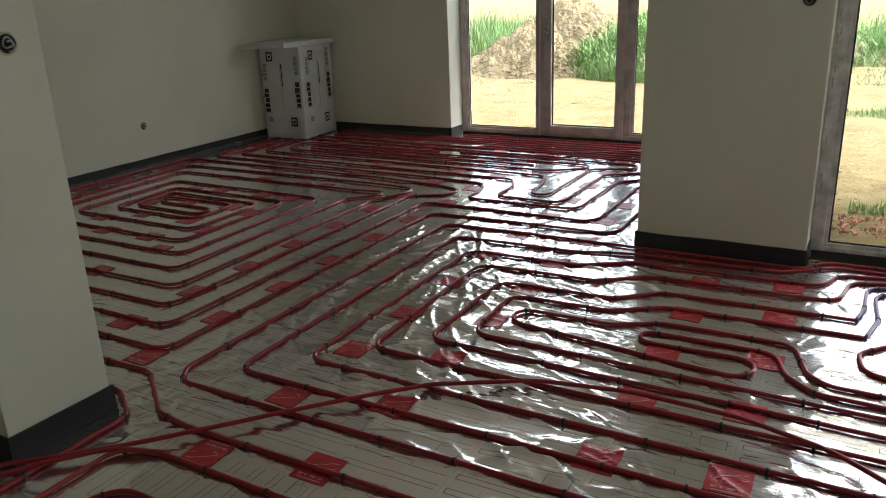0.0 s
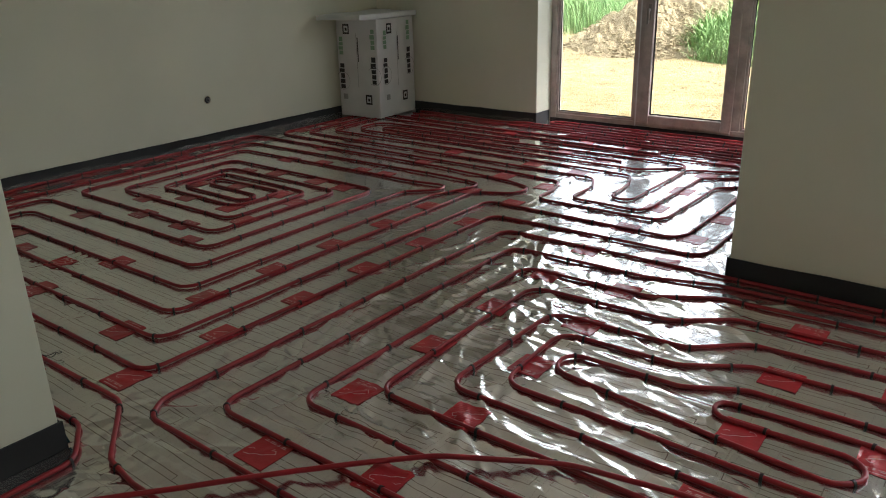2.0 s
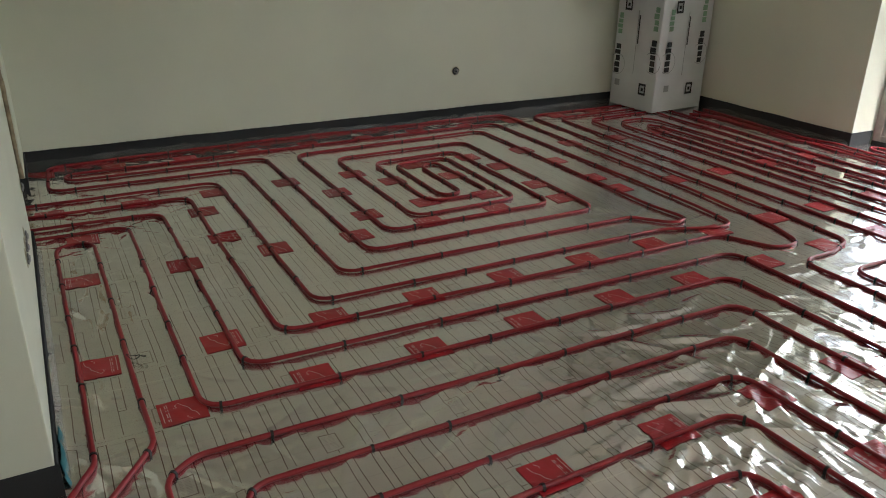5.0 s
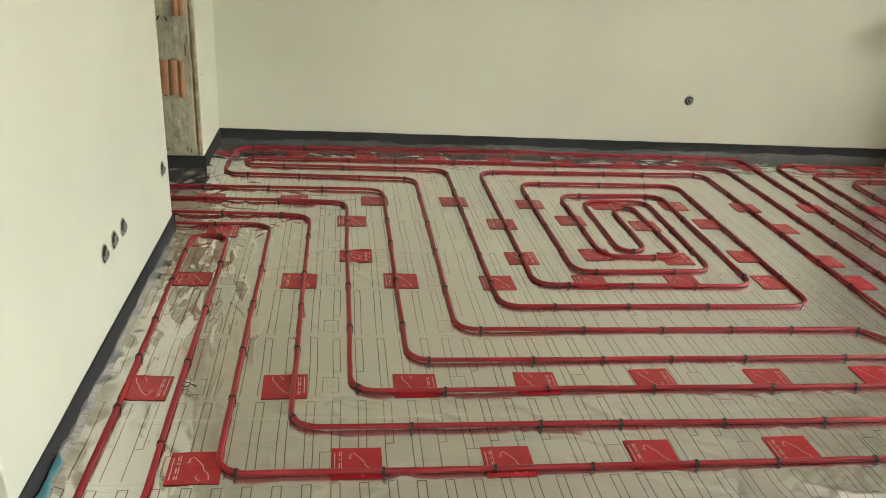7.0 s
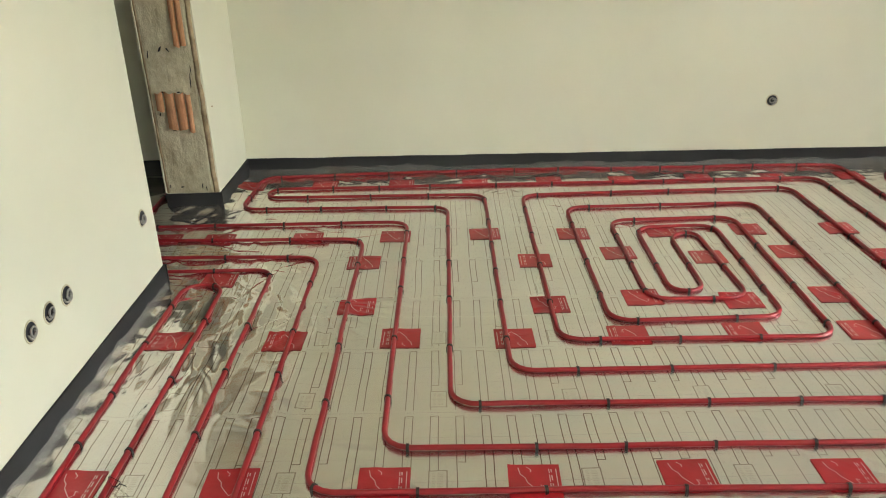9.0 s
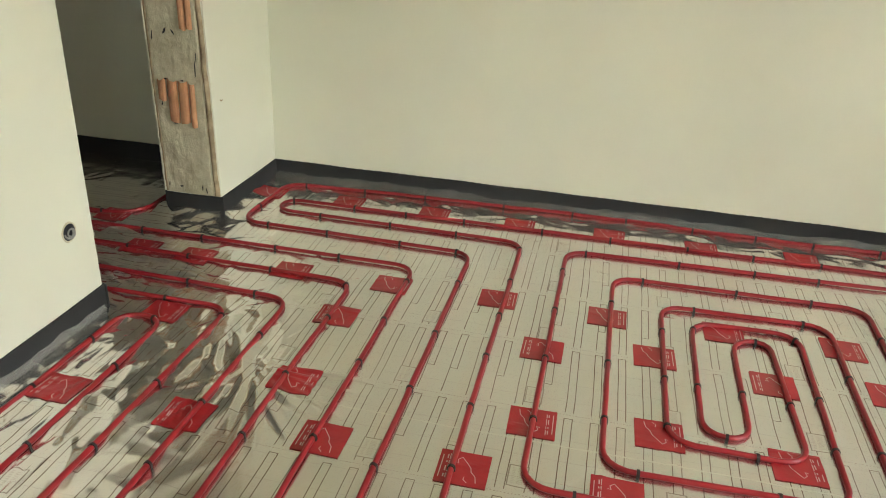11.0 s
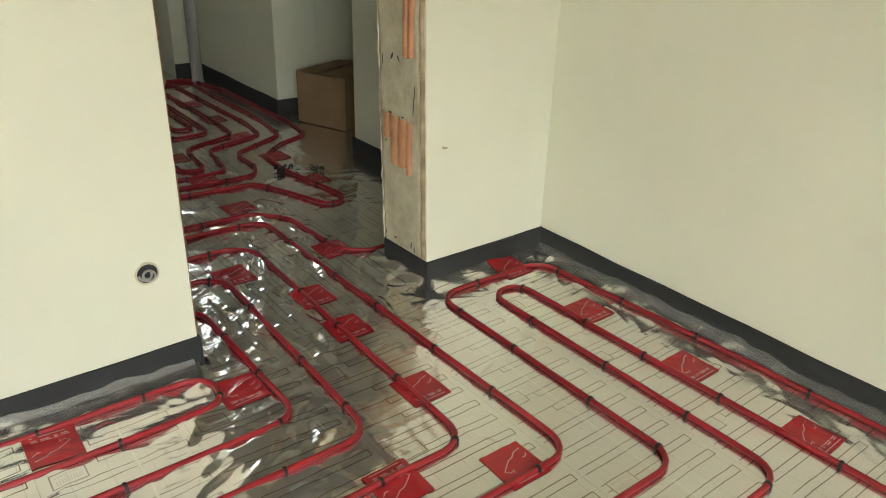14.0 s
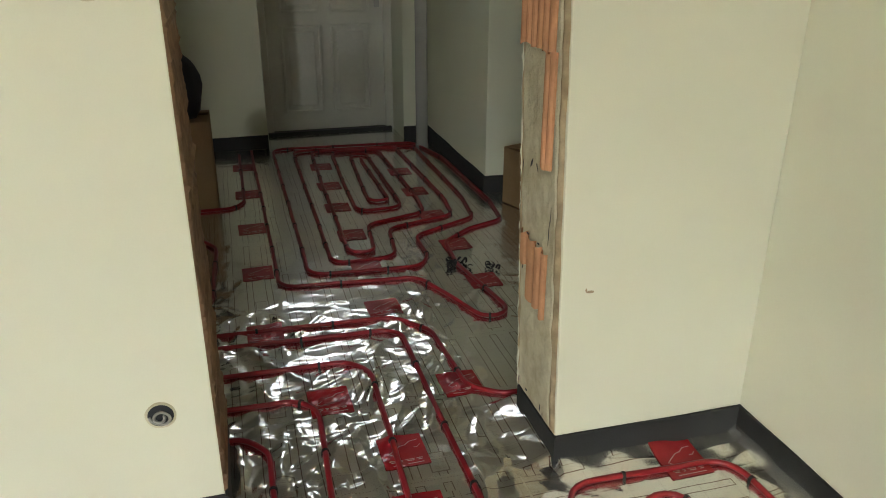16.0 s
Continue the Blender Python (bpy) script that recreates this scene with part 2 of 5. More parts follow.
    # wrinkles: long creases in three directions, drawn out of stretched noise, and soft pillows
    def creases(angle, along, across, sharp):
        mp = n.new("ShaderNodeMapping")
        mp.inputs["Rotation"].default_value = (0, 0, radians(angle))
        mp.inputs["Scale"].default_value = (along, across, 1)
        l.new(tc.outputs["Object"], mp.inputs["Vector"])
        f = noise_node(1.0, 2.0, 0.45, mp.outputs["Vector"], 0.8)
        r = math_node('ABSOLUTE', math_node('SUBTRACT', f, 0.5))
        return math_node('POWER', math_node('SUBTRACT', 1.0, math_node('MULTIPLY', r, 2.0)), sharp)

    def area(cx, cy, rx, ry):
        """1 round a place where the sheet is badly crumpled, 0 away from it."""
        u = math_node('DIVIDE', math_node('SUBTRACT', sep.outputs[0], cx), rx)
        v = math_node('DIVIDE', math_node('SUBTRACT', sep.outputs[1], cy), ry)
        d = math_node('ADD', math_node('MULTIPLY', u, u), math_node('MULTIPLY', v, v))
        q = n.new("ShaderNodeMapRange")
        q.inputs["From Min"].default_value, q.inputs["From Max"].default_value = 0.25, 1.7
        q.inputs["To Min"].default_value, q.inputs["To Max"].default_value = 1.0, 0.0
        l.new(math_node('ADD', d, math_node('MULTIPLY', math_node('SUBTRACT', noise_node(2.2, 3, 0.6), 0.5), 2.2)), q.inputs["Value"])
        return q.outputs["Result"]
    bad = math_node('MULTIPLY', area(-4.8, 1.1, 0.75, 1.0), 0.55)
    for weight, place in ((0.5, (-4.0, 2.08, 0.55, 0.22)), (0.42, (-4.25, 2.35, 0.42, 0.40)), (0.45, (-1.7, 3.9, 1.0, 1.5)), (0.12, (-2.2, 5.4, 1.3, 1.0)), (0.22, (-5.76, 3.6, 0.13, 2.4)), (0.35, (0.5, 2.6, 2.2, 1.4)),
                          (0.35, (-1.4, 1.9, 1.1, 0.6)), (0.12, (-2.6, 6.6, 1.6, 0.9)), (0.3, (-5.55, 2.1, 0.35, 0.35))):
        bad = math_node('MAXIMUM', bad, math_node('MULTIPLY', area(*place), weight))
    patchy = n.new("ShaderNodeMapRange")
    patchy.inputs["From Min"].default_value, patchy.inputs["From Max"].default_value = 0.52, 0.68
    l.new(noise_node(0.9, 2, 0.5), patchy.inputs["Value"])
    much = math_node('MINIMUM', 1.0, math_node('ADD', math_node('ADD', bad, 0.11), math_node('MULTIPLY', patchy.outputs["Result"], 0.16)))

    def crumple(angle, along, across, scale):
        """Facets with sharp ridges between them, drawn out in one direction."""
        mp = n.new("ShaderNodeMapping")
        mp.inputs["Rotation"].default_value = (0, 0, radians(angle))
        mp.inputs["Scale"].default_value = (along, across, 1)
        l.new(tc.outputs["Object"], mp.inputs["Vector"])
        warp = n.new("ShaderNodeTexNoise")
        warp.inputs["Scale"].default_value = 2.2
        l.new(tc.outputs["Object"], warp.inputs["Vector"])
        add = n.new("ShaderNodeVectorMath")
        add.operation = 'MULTIPLY_ADD'
        l.new(warp.outputs["Color"], add.inputs[0])
        add.inputs[1].default_value = (0.55, 0.55, 0)
        l.new(mp.outputs["Vector"], add.inputs[2])
        v = n.new("ShaderNodeTexVoronoi")
        v.feature = 'SMOOTH_F1'
        v.inputs["Smoothness"].default_value = 0.06
        v.inputs["Scale"].default_value = scale
        l.new(add.outputs[0], v.inputs["Vector"])
        return math_node('DIVIDE', v.outputs["Distance"], scale)
    big_folds = crumple(-62, 0.6, 1.1, 3.6)
    small_folds = crumple(38, 0.7, 1.1, 8.0)
    sharp = math_node('ADD', creases(62, 0.8, 4.4, 12.0), math_node('ADD', math_node('MULTIPLY', creases(-38, 0.7, 5.0, 12.0), 0.9), math_node('MULTIPLY', creases(12, 0.8, 5.5, 11.0), 0.5)))
    bands = noise_node(4.2, 1.5, 0.4, None, 1.2)
    ridges = math_node('MULTIPLY', math_node('MULTIPLY', sharp, 0.002), math_node('MINIMUM', much, 0.42))
    folds = math_node('ADD', math_node('MULTIPLY', big_folds, 0.06), math_node('ADD', math_node('MULTIPLY', small_folds, 0.05), math_node('MULTIPLY', bands, 0.012)))
    height = math_node('ADD', math_node('ADD', math_node('ADD', ridges, math_node('MULTIPLY', folds, much)), math_node('MULTIPLY', seam, 0.0012)), math_node('MULTIPLY', noise_node(1.5, 2, 0.4), 0.006))
    bp = n.new("ShaderNodeBump")
    bp.inputs["Strength"].default_value, bp.inputs["Distance"].default_value = 1.0, 1.0
    l.new(height, bp.inputs["Height"])
    l.new(bp.outputs["Normal"], b.inputs["Normal"])
    b.inputs["Metallic"].default_value = 0.93
    b.inputs["Coat Weight"].default_value, b.inputs["Coat Roughness"].default_value = 0.9, 0.05
    l.new(bp.outputs["Normal"], b.inputs["Coat Normal"])
    gloss = n.new("ShaderNodeMapRange")
    gloss.inputs["To Min"].default_value, gloss.inputs["To Max"].default_value = 0.26, 0.17
    gloss.inputs["From Max"].default_value = 0.5
    l.new(much, gloss.inputs["Value"])
    l.new(gloss.outputs["Result"], b.inputs["Roughness"])
    return m


foil = foil_material()


# ---- mesh helpers ----
def cube(bm, a, b, bevel=0.0):
    """A box between two corners, with its edges taken off."""
    r = bmesh.ops.create_cube(bm, size=1)
    v = r["verts"]
    mid, size = [(p + q) / 2 for p, q in zip(a, b)], [abs(q - p) for p, q in zip(a, b)]
    for w in v:
        w.co = Vector((mid[0] + w.co.x * size[0], mid[1] + w.co.y * size[1], mid[2] + w.co.z * size[2]))
    if bevel:
        edges = list({e for w in v for e in w.link_edges})
        bmesh.ops.bevel(bm, geom=edges, offset=bevel, segments=2, affect='EDGES', profile=0.6)
    return v


def ring(bm, centre, r, h, axis=2, seg=20, r2=None):
    out = bmesh.ops.create_cone(bm, cap_ends=True, segments=seg, radius1=r, radius2=r if r2 is None else r2, depth=h)
    turn = {0: Matrix.Rotation(radians(90), 4, 'Y'), 1: Matrix.Rotation(radians(90), 4, 'X'), 2: Matrix()}[axis]
    bmesh.ops.transform(bm, matrix=Matrix.Translation(centre) @ turn, verts=out["verts"])
    return out["verts"]


def mesh_of(name, bm, mats, smooth=False):
    me = bpy.data.meshes.new(name)
    bm.to_mesh(me)
    bm.free()
    for m in (mats if isinstance(mats, (list, tuple)) else [mats]):
        me.materials.append(m)
    if smooth:
        for p in me.polygons:
            p.use_smooth = True
    return me


def part(name, bm, mat, parent=None, label="", smooth=False):
    ob = new(name, mesh_of(name, bm, mat, smooth))
    if parent is not None:
        ob.parent = parent
    if label:
        ob["label"] = label
    return ob


def thing(name, label, category, group="", at=(0, 0, 0)):
    e = new(name)
    e.empty_display_size = 0.1
    e.location = at
    return tagged(e, label, category, group)


def block(name, a, b, mat, label, category, bevel=0.004):
    bm = bmesh.new()
    cube(bm, a, b, bevel)
    return tagged(part(name, bm, mat), label, category, kind="structure")


# ---- the shell ----
TOP = 2.6
WEST, DOORWALL, BACK, NORTH = -5.91, 1.85, 1.50, 7.38
WL = "smooth cream plastered wall, unpainted and clean"
block("wall_west", (-6.22, 0.30, 0), (WEST, 7.80, TOP), plaster, WL, "wall")
block("wall_hall_west", (-6.22, -2.45, 0), (WEST, -0.68, TOP), plaster, WL, "wall")
block("wall_niche_north", (-7.9, 0.30, 0), (-6.22, 0.50, TOP), plaster, WL, "wall")
block("wall_niche_south", (-7.9, -0.88, 0), (-6.22, -0.68, TOP), plaster, WL, "wall")
block("wall_niche_west", (-8.1, -0.88, 0), (-7.9, 0.50, TOP), plaster, WL, "wall")
LEAN = 0.026
door_west = block("wall_door_west", (WEST, 1.557, 0), (-5.285, DOORWALL, TOP), plaster, WL, "wall")
for v in door_west.data.vertices:
    if v.co.x > -5.5:
        v.co.x += LEAN * v.co.z
block("wall_door_east", (-4.345, 1.44, 0), (-2.38, DOORWALL, TOP), plaster, WL, "wall")
block("wall_door_lintel", (-5.285, BACK, 2.10), (-4.345, DOORWALL, TOP), plaster, WL, "wall")
block("wall_north", (WEST, NORTH, 0), (-3.875, 7.80, TOP), plaster, WL, "wall")
block("wall_north_lintel", (-3.875, NORTH, 2.30), (-1.09, 7.80, TOP), plaster, WL, "wall")
block("wall_wing_east", (-1.09, 4.97, 0), (-0.69, 7.80, TOP), plaster, WL, "wall")
block("wall_pillar", (-1.065, 4.545, 0), (-0.145, 4.97, TOP), plaster, "cream plastered wall pier between two glazed openings", "wall")
block("wall_terrace_lintel", (-0.145, 4.57, 2.30), (2.25, 4.97, TOP), plaster, WL, "wall")
block("wall_terrace_east", (2.25, 4.57, 0), (3.5, 4.97, TOP), plaster, WL, "wall")
block("wall_east", (3.2, -2.75, 0), (3.5, 4.57, TOP), plaster, WL, "wall")
block("wall_hall_east", (-2.75, -2.45, 0), (-2.60, 0.25, TOP), plaster, WL, "wall")
block("wall_hall_corner", (-2.75, 0.95, 0), (-2.60, 1.44, TOP), plaster, WL, "wall")
block("wall_hall_lintel", (-2.75, 0.25, 2.10), (-2.60, 0.95, TOP), plaster, WL, "wall")
block("wall_south", (-3.4, -2.75, 0), (3.2, -2.45, TOP), plaster, WL, "wall")
block("wall_entrance_east", (-4.70, -2.53, 0), (-3.38, -2.08, TOP), plaster, WL, "wall")
block("wall_entrance_west", (WEST, -2.53, 0), (-5.72, -2.08, TOP), plaster, WL, "wall")
block("wall_entrance_lintel", (-5.72, -2.53, 2.48), (-4.70, -2.08, TOP), plaster, WL, "wall")
block("ceiling", (-8.1, -2.75, TOP), (3.5, 7.80, TOP + 0.2), ceiling_paint, "plain pale plastered ceiling", "ceiling")
# overhangs out of view, added to cut the sky's light at the windows
block("sky_shade_wing", (-6.6, 7.80, 2.42), (-0.3, 8.6, 2.62), ceiling_paint, "unseen overhang added to keep sky light off the window reveals", "eaves")
block("sky_shade_terrace", (-0.69, 4.97, 2.42), (3.9, 5.6, 2.62), ceiling_paint, "unseen overhang added to keep sky light off the window reveals", "eaves")
block("floor_slab_wing", (-6.2, 4.57, -0.30), (-1.09, 7.62, -0.012), mortar, "grey concrete slab under the insulation", "floor")
block("floor_slab", (-8.1, -2.75, -0.30), (3.5, 4.57, -0.012), mortar, "grey concrete slab under the insulation", "floor")


def strip(name, a, b, inward, tall=0.103):
    """A length of dark foam edging: thin, 10 cm high, its top edge slightly wavy."""
    a, b, inward = Vector((*a, 0)), Vector((*b, 0)), Vector((*inward, 0))
    n = max(2, int((b - a).length / 0.06))
    bm = bmesh.new()
    cols = []
    for i in range(n + 1):
        p = a.lerp(b, i / n)
        h = tall + 0.004 * noise.noise(p * 4.0)
        o = inward * (0.009 + 0.003 * noise.noise(p * 3.0 + Vector((5, 0, 0))))
        cols.append([bm.verts.new(p + inward * 0.0005), bm.verts.new(p + o), bm.verts.new(p + o + Vector((0, 0, h - 0.002))),
                     bm.verts.new(p + o * 0.8 + Vector((0, 0, h))), bm.verts.new(p + inward * 0.0005 + Vector((0, 0, h)))])
    for c, d in zip(cols, cols[1:]):
        for k in range(4):
            bm.faces.new((c[k], d[k], d[k + 1], c[k + 1]))
    bm.faces.new(cols[0])
    bm.faces.new(cols[-1][::-1])
    bmesh.ops.recalc_face_normals(bm, faces=bm.faces[:])
    return tagged(part(name, bm, foam_strip, smooth=False), "dark grey foam edging strip along the foot of the wall", "edging strip", kind="structure")



def curl(x, y):
    """How far the sheet climbs towards the edging strip along the walls."""
    x, y = np.asarray(x, float), np.asarray(y, float)
    waver = 1 + 0.28 * np.sin(7.3 * x + 5.1 * y) + 0.22 * np.sin(17.0 * x - 13.0 * y + 1.0) + 0.16 * np.sin(41 * x + 37 * y)
    rise = np.zeros(np.broadcast(x, y).shape)
    for side, near in ((x - WEST, (y > 1.85) & (y < 7.4)), (y - DOORWALL, (y > 1.8) & ((x < -5.285) | ((x > -4.345) & (x < -2.38)))),
                       (x + 5.285, (y > 1.5) & (y < 1.85) & (x > -5.4) & (x < -4.8)), (NORTH - y, (x < -3.875) & (y > 5))):
        rise = np.maximum(rise, np.where(near, 0.024 * waver * np.clip(1 - np.clip(side, 0, 1) / 0.15, 0, 1) ** 2.2, 0))
    return rise


def skirt(name, a, b, inward, width, sheet=None):
    """The thin clear film of the edging strip, lying crumpled out over the foil."""
    a, b, inward = Vector((*a, 0)), Vector((*b, 0)), Vector((*inward, 0))
    n, k = int((b - a).length / 0.02), 7
    bm = bmesh.new()
    rows = []
    for i in range(n + 1):
        p = a.lerp(b, i / n)
        w = width * (1 + 0.35 * noise.noise(p * 2.3))
        row = []
        for j in range(k + 1):
            f = j / k
            q = p + inward * (0.012 + w * f)
            lift = 0.012 * (1 - f) ** 3 + 0.016 * abs(noise.noise(Vector((q.x * 11, q.y * 11, 2)))) + 0.005 * noise.noise(Vector((q.x * 16, q.y * 16, 7)))
            row.append(bm.verts.new((q.x, q.y, 0.006 + float(curl(q.x, q.y)) + max(0, lift) * (1 - 0.6 * f))))
        rows.append(row)
    for c, d in zip(rows, rows[1:]):
        for j in range(k):
            bm.faces.new((c[j], d[j], d[j + 1], c[j + 1]))
    ob = part(name, bm, sheet or film, smooth=True)
    ob.visible_shadow = False
    return tagged(ob, "crumpled clear plastic film along the wall's foot", "plastic film", kind="structure")


skirt("trim_film_west", (WEST, DOORWALL), (WEST, NORTH), (1, 0), 0.035)
skirt("trim_film_door", (-4.32, DOORWALL), (-2.42, DOORWALL), (0, 1), 0.02, film_milky)
skirt("trim_film_north", (WEST + 0.6, NORTH), (-3.875, NORTH), (0, -1), 0.03)
E_ = 0.012
for i, (a, b, c) in enumerate([
    ((WEST, DOORWALL), (WEST, NORTH), (1, 0)), ((WEST, DOORWALL), (-5.285, DOORWALL), (0, 1)), ((-5.285, 1.557), (-5.285, DOORWALL + E_), (1, 0)),
    ((-4.345, DOORWALL), (-2.38, DOORWALL), (0, 1)), ((-4.345, 1.44), (-4.345, DOORWALL + E_), (-1, 0)), ((-2.38, 1.44), (-2.38, DOORWALL + E_), (1, 0)),
    ((-2.60, 1.44), (-2.38 + E_, 1.44), (0, -1)), ((WEST, NORTH), (-3.875, NORTH), (0, -1)), ((-3.875, NORTH - E_), (-3.875, 7.62), (1, 0)),
    ((-1.065, 4.545), (-1.065, 4.97), (-1, 0)), ((-1.09, 4.97), (-1.09, 7.6), (-1, 0)), ((-1.065 - E_, 4.545), (-0.145, 4.545), (0, -1)), ((-0.145, 4.545 - E_), (-0.145, 4.74), (1, 0)),
    ((WEST, 0.30), (WEST, 1.557), (1, 0)), ((WEST, 1.557), (-5.285, 1.557), (0, -1)), ((-7.9, 0.30), (WEST + E_, 0.30), (0, -1)), ((-7.9, -0.68), (WEST + E_, -0.68), (0, 1)),
    ((WEST, -2.08), (WEST, -0.68), (1, 0)), ((WEST, -2.08), (-5.72, -2.08), (0, 1)), ((-4.70, -2.08), (-3.4, -2.08), (0, 1)), ((2.25, 4.57), (3.2, 4.57), (0, -1)),
    ((3.2, -2.45), (3.2, 4.57), (-1, 0)), ((-2.60, -2.45), (3.2, -2.45), (0, 1)), ((-2.60, -2.45), (-2.60, 0.25), (1, 0)), ((-2.75, -2.45), (-2.75, 0.25), (-1, 0)), ((-2.75, 0.95), (-2.75, 1.44), (-1, 0)), ((-4.345, 1.44), (-2.75, 1.44), (0, -1)),
]):
    strip("baseboard_%d" % (i + 1), a, b, c)
strip("baseboard_window", (-3.86, 7.628), (-1.10, 7.628), (0, -1), 0.03)
strip("baseboard_terrace", (-0.13, 4.742), (2.25, 4.742), (0, -1), 0.05)


# ---- windows ----
def bars(bm, x0, x1, z0, z1, y, w, d, bevel=0.006):
    """A rectangular frame of four bars in the plane y."""
    cube(bm, (x0, y, z0), (x0 + w, y + d, z1), bevel)
    cube(bm, (x1 - w, y, z0), (x1, y + d, z1), bevel)
    cube(bm, (x0 + w, y, z0), (x1 - w, y + d, z0 + w), bevel)
    cube(bm, (x0 + w, y, z1 - w), (x1 - w, y + d, z1), bevel)


def pane(parent, x0, x1, z0, z1, y):
    bm = bmesh.new()
    cube(bm, (x0, y, z0), (x1, y + 0.02, z1))
    p = part("pane", bm, glass, parent, "clear double glazing")
    p.visible_shadow = False
    bm = bmesh.new()
    bars(bm, x0, x1, z0, z1, y - 0.006, 0.012, 0.006, 0)
    part("seal", bm, rubber, p, "black rubber seal")
    return p


def window(name, label, x0, x1, y, splits, sash, coat):
    """A wide glazed front: frame, posts between the lights, one light of them an opening door."""
    w = new(name)
    tagged(w, label, "window", kind="structure")
    bm = bmesh.new()
    bars(bm, x0, x1, 0.0, 2.30, y, 0.07, 0.085)
    part("window_frame", bm, coat, w)
    edges = [x0 + 0.07, *splits, x1 - 0.07]
    for i, s in enumerate(splits):
        bm = bmesh.new()
        cube(bm, (s - 0.045, y, 0.07), (s + 0.045, y + 0.08, 2.23), 0.006)
        part("post", bm, coat, w)
    for i in range(len(edges) - 1):
        a, b = edges[i] + (0.045 if i else 0), edges[i + 1] - (0.045 if i < len(edges) - 2 else 0)
        if i == sash:
            bm = bmesh.new()
            bars(bm, a - 0.02, b + 0.02, 0.055, 2.245, y - 0.02, 0.085, 0.07, 0.008)
            s = part("door_sash", bm, coat, w)
            pane(s, a + 0.065, b - 0.065, 0.14, 2.16, y + 0.02)
            bm = bmesh.new()
            cube(bm, (a + 0.01, y - 0.032, 0.98), (a + 0.04, y - 0.02, 1.12), 0.004)
            cube(bm, (a + 0.018, y - 0.065, 1.06), (a + 0.034, y - 0.03, 1.08), 0.003)
            cube(bm, (a + 0.016, y - 0.075, 0.95), (a + 0.036, y - 0.06, 1.085), 0.005)
            part("handle", bm, wire_grey, s, "pale metal lever handle")
        else:
            bm = bmesh.new()
            bars(bm, a, b, 0.07, 2.23, y + 0.012, 0.022, 0.05, 0.004)
            part("glazing_bead", bm, coat, w)
            pane(w, a + 0.018, b - 0.018, 0.09, 2.21, y + 0.03)
    bm = bmesh.new()
    cube(bm, (x0, y - 0.01, -0.012), (x1, y + 0.1, -0.001), 0.003)
    part("sill", bm, rubber, w, "dark threshold strip")
    return w


window("window_1", "brown-framed glazed front with a terrace door", -3.875, -1.10, 7.64, (-2.94, -2.05), 1, frame_brown)
front = window("window_2", "floor-length terrace window, its frame still in pale protective film", -0.145, 2.25, 4.75, (1.1,), None, frame_film)
# strips of loose protective film and dark glue marks on the frames
rng = random.Random(31)
for k in range(26):
    bm = bmesh.new()
    z, h = rng.uniform(0.05, 2.1), rng.uniform(0.01, 0.06)
    x = -0.145 + rng.choice((0.012, 0.018, 0.022)) + rng.uniform(-0.004, 0.004)
    cube(bm, (x, 4.7465, z), (x + rng.uniform(0.003, 0.009), 4.7495, z + h))
    part("glue_mark", bm, frame_brown, front)
for x in (-2.965, -2.09, -1.19):
    bm = bmesh.new()
    cube(bm, (x, 7.632, -0.03 + 0.05), (x + 0.012, 7.6365, 1.9))
    tagged(part("trim_film_strip", bm, wrap_white), "narrow strip of pale protective film on the window post", "plastic film", kind="structure")


# ---- outside ----
def ground():
    verts, faces = [], []
    xs = [-400, -150, -70, -40] + [-30 + 0.5 * i for i in range(121)] + [40, 70, 150, 400]
    ys = [-400, -150, -60, -20] + [0.5 * i - 8 for i in range(97)] + [50, 80, 150, 400]
    for y in ys:
        for x in xs:
            p = Vector((x, y, 0))
            z = -0.16 + 0.07 * noise.noise(p * 0.55) + 0.03 * noise.noise(p * 1.7)
            inside = -8.6 < x < 4.2 and -3.2 < y < (8.2 if x < -0.2 else 5.4)
            verts.append((x, y, -0.34 if inside else z))
    w = len(xs)
    for j in range(len(ys) - 1):
        for i in range(w - 1):
            faces.append((j * w + i, j * w + i + 1, (j + 1) * w + i + 1, (j + 1) * w + i))
    me = bpy.data.meshes.new("ground")
    me.from_pydata(verts, [], faces)
    me.materials.append(soil)
    me.polygons.foreach_set("use_smooth", [True] * len(faces))
    return tagged(new("ground", me), "bare sandy building-site soil with ruts and clods", "ground", kind="structure")


ground()


def mound(name, label, cx, cy, rx, ry, h, rough, steep=0.9):
    bm = bmesh.new()
    n, k = 160, 48
    rows = []
    for j in range(k + 1):
        r = j / k
        row = []
        for i in range(n):
            a = 2 * math.pi * i / n
            x, y = cx + rx * r * math.cos(a), cy + ry * r * math.sin(a)
            p = Vector((x, y, 0))
            edge = (1 - r) ** steep
            z = -0.28 + h * edge + rough * (0.18 * noise.noise(p * 1.3) + 0.15 * abs(noise.noise(p * 3.1)) + 0.10 * noise.noise(p * 6) + 0.06 * noise.noise(p * 15)) * min(1, 3 * (1 - r) + 0.15)
            row.append(bm.verts.new((x, y, z)))
        rows.append(row)
    for a, b in zip(rows, rows[1:]):
        for i in range(n):
            bm.faces.new((a[i], b[i], b[(i + 1) % n], a[(i + 1) % n]))
    bmesh.ops.remove_doubles(bm, verts=bm.verts[:], dist=0.0005)
    bmesh.ops.recalc_face_normals(bm, faces=bm.faces[:])
    return tagged(part(name, bm, soil_dark), label, "soil heap")


BANKS = [(-3.70, 15.9, 2.15, 1.95, 1.12), (1.7, 18.9, 3.6, 2.3, 0.95)]
mound("soil_heap", "heap of dug brown earth with clods on bare soil", -5.8, 16.3, 2.6, 2.35, 1.50, 1.0)
for bank in BANKS:
    mound("grassy_bank", "low bank of earth overgrown with weeds", *bank, 0.5, 0.6)


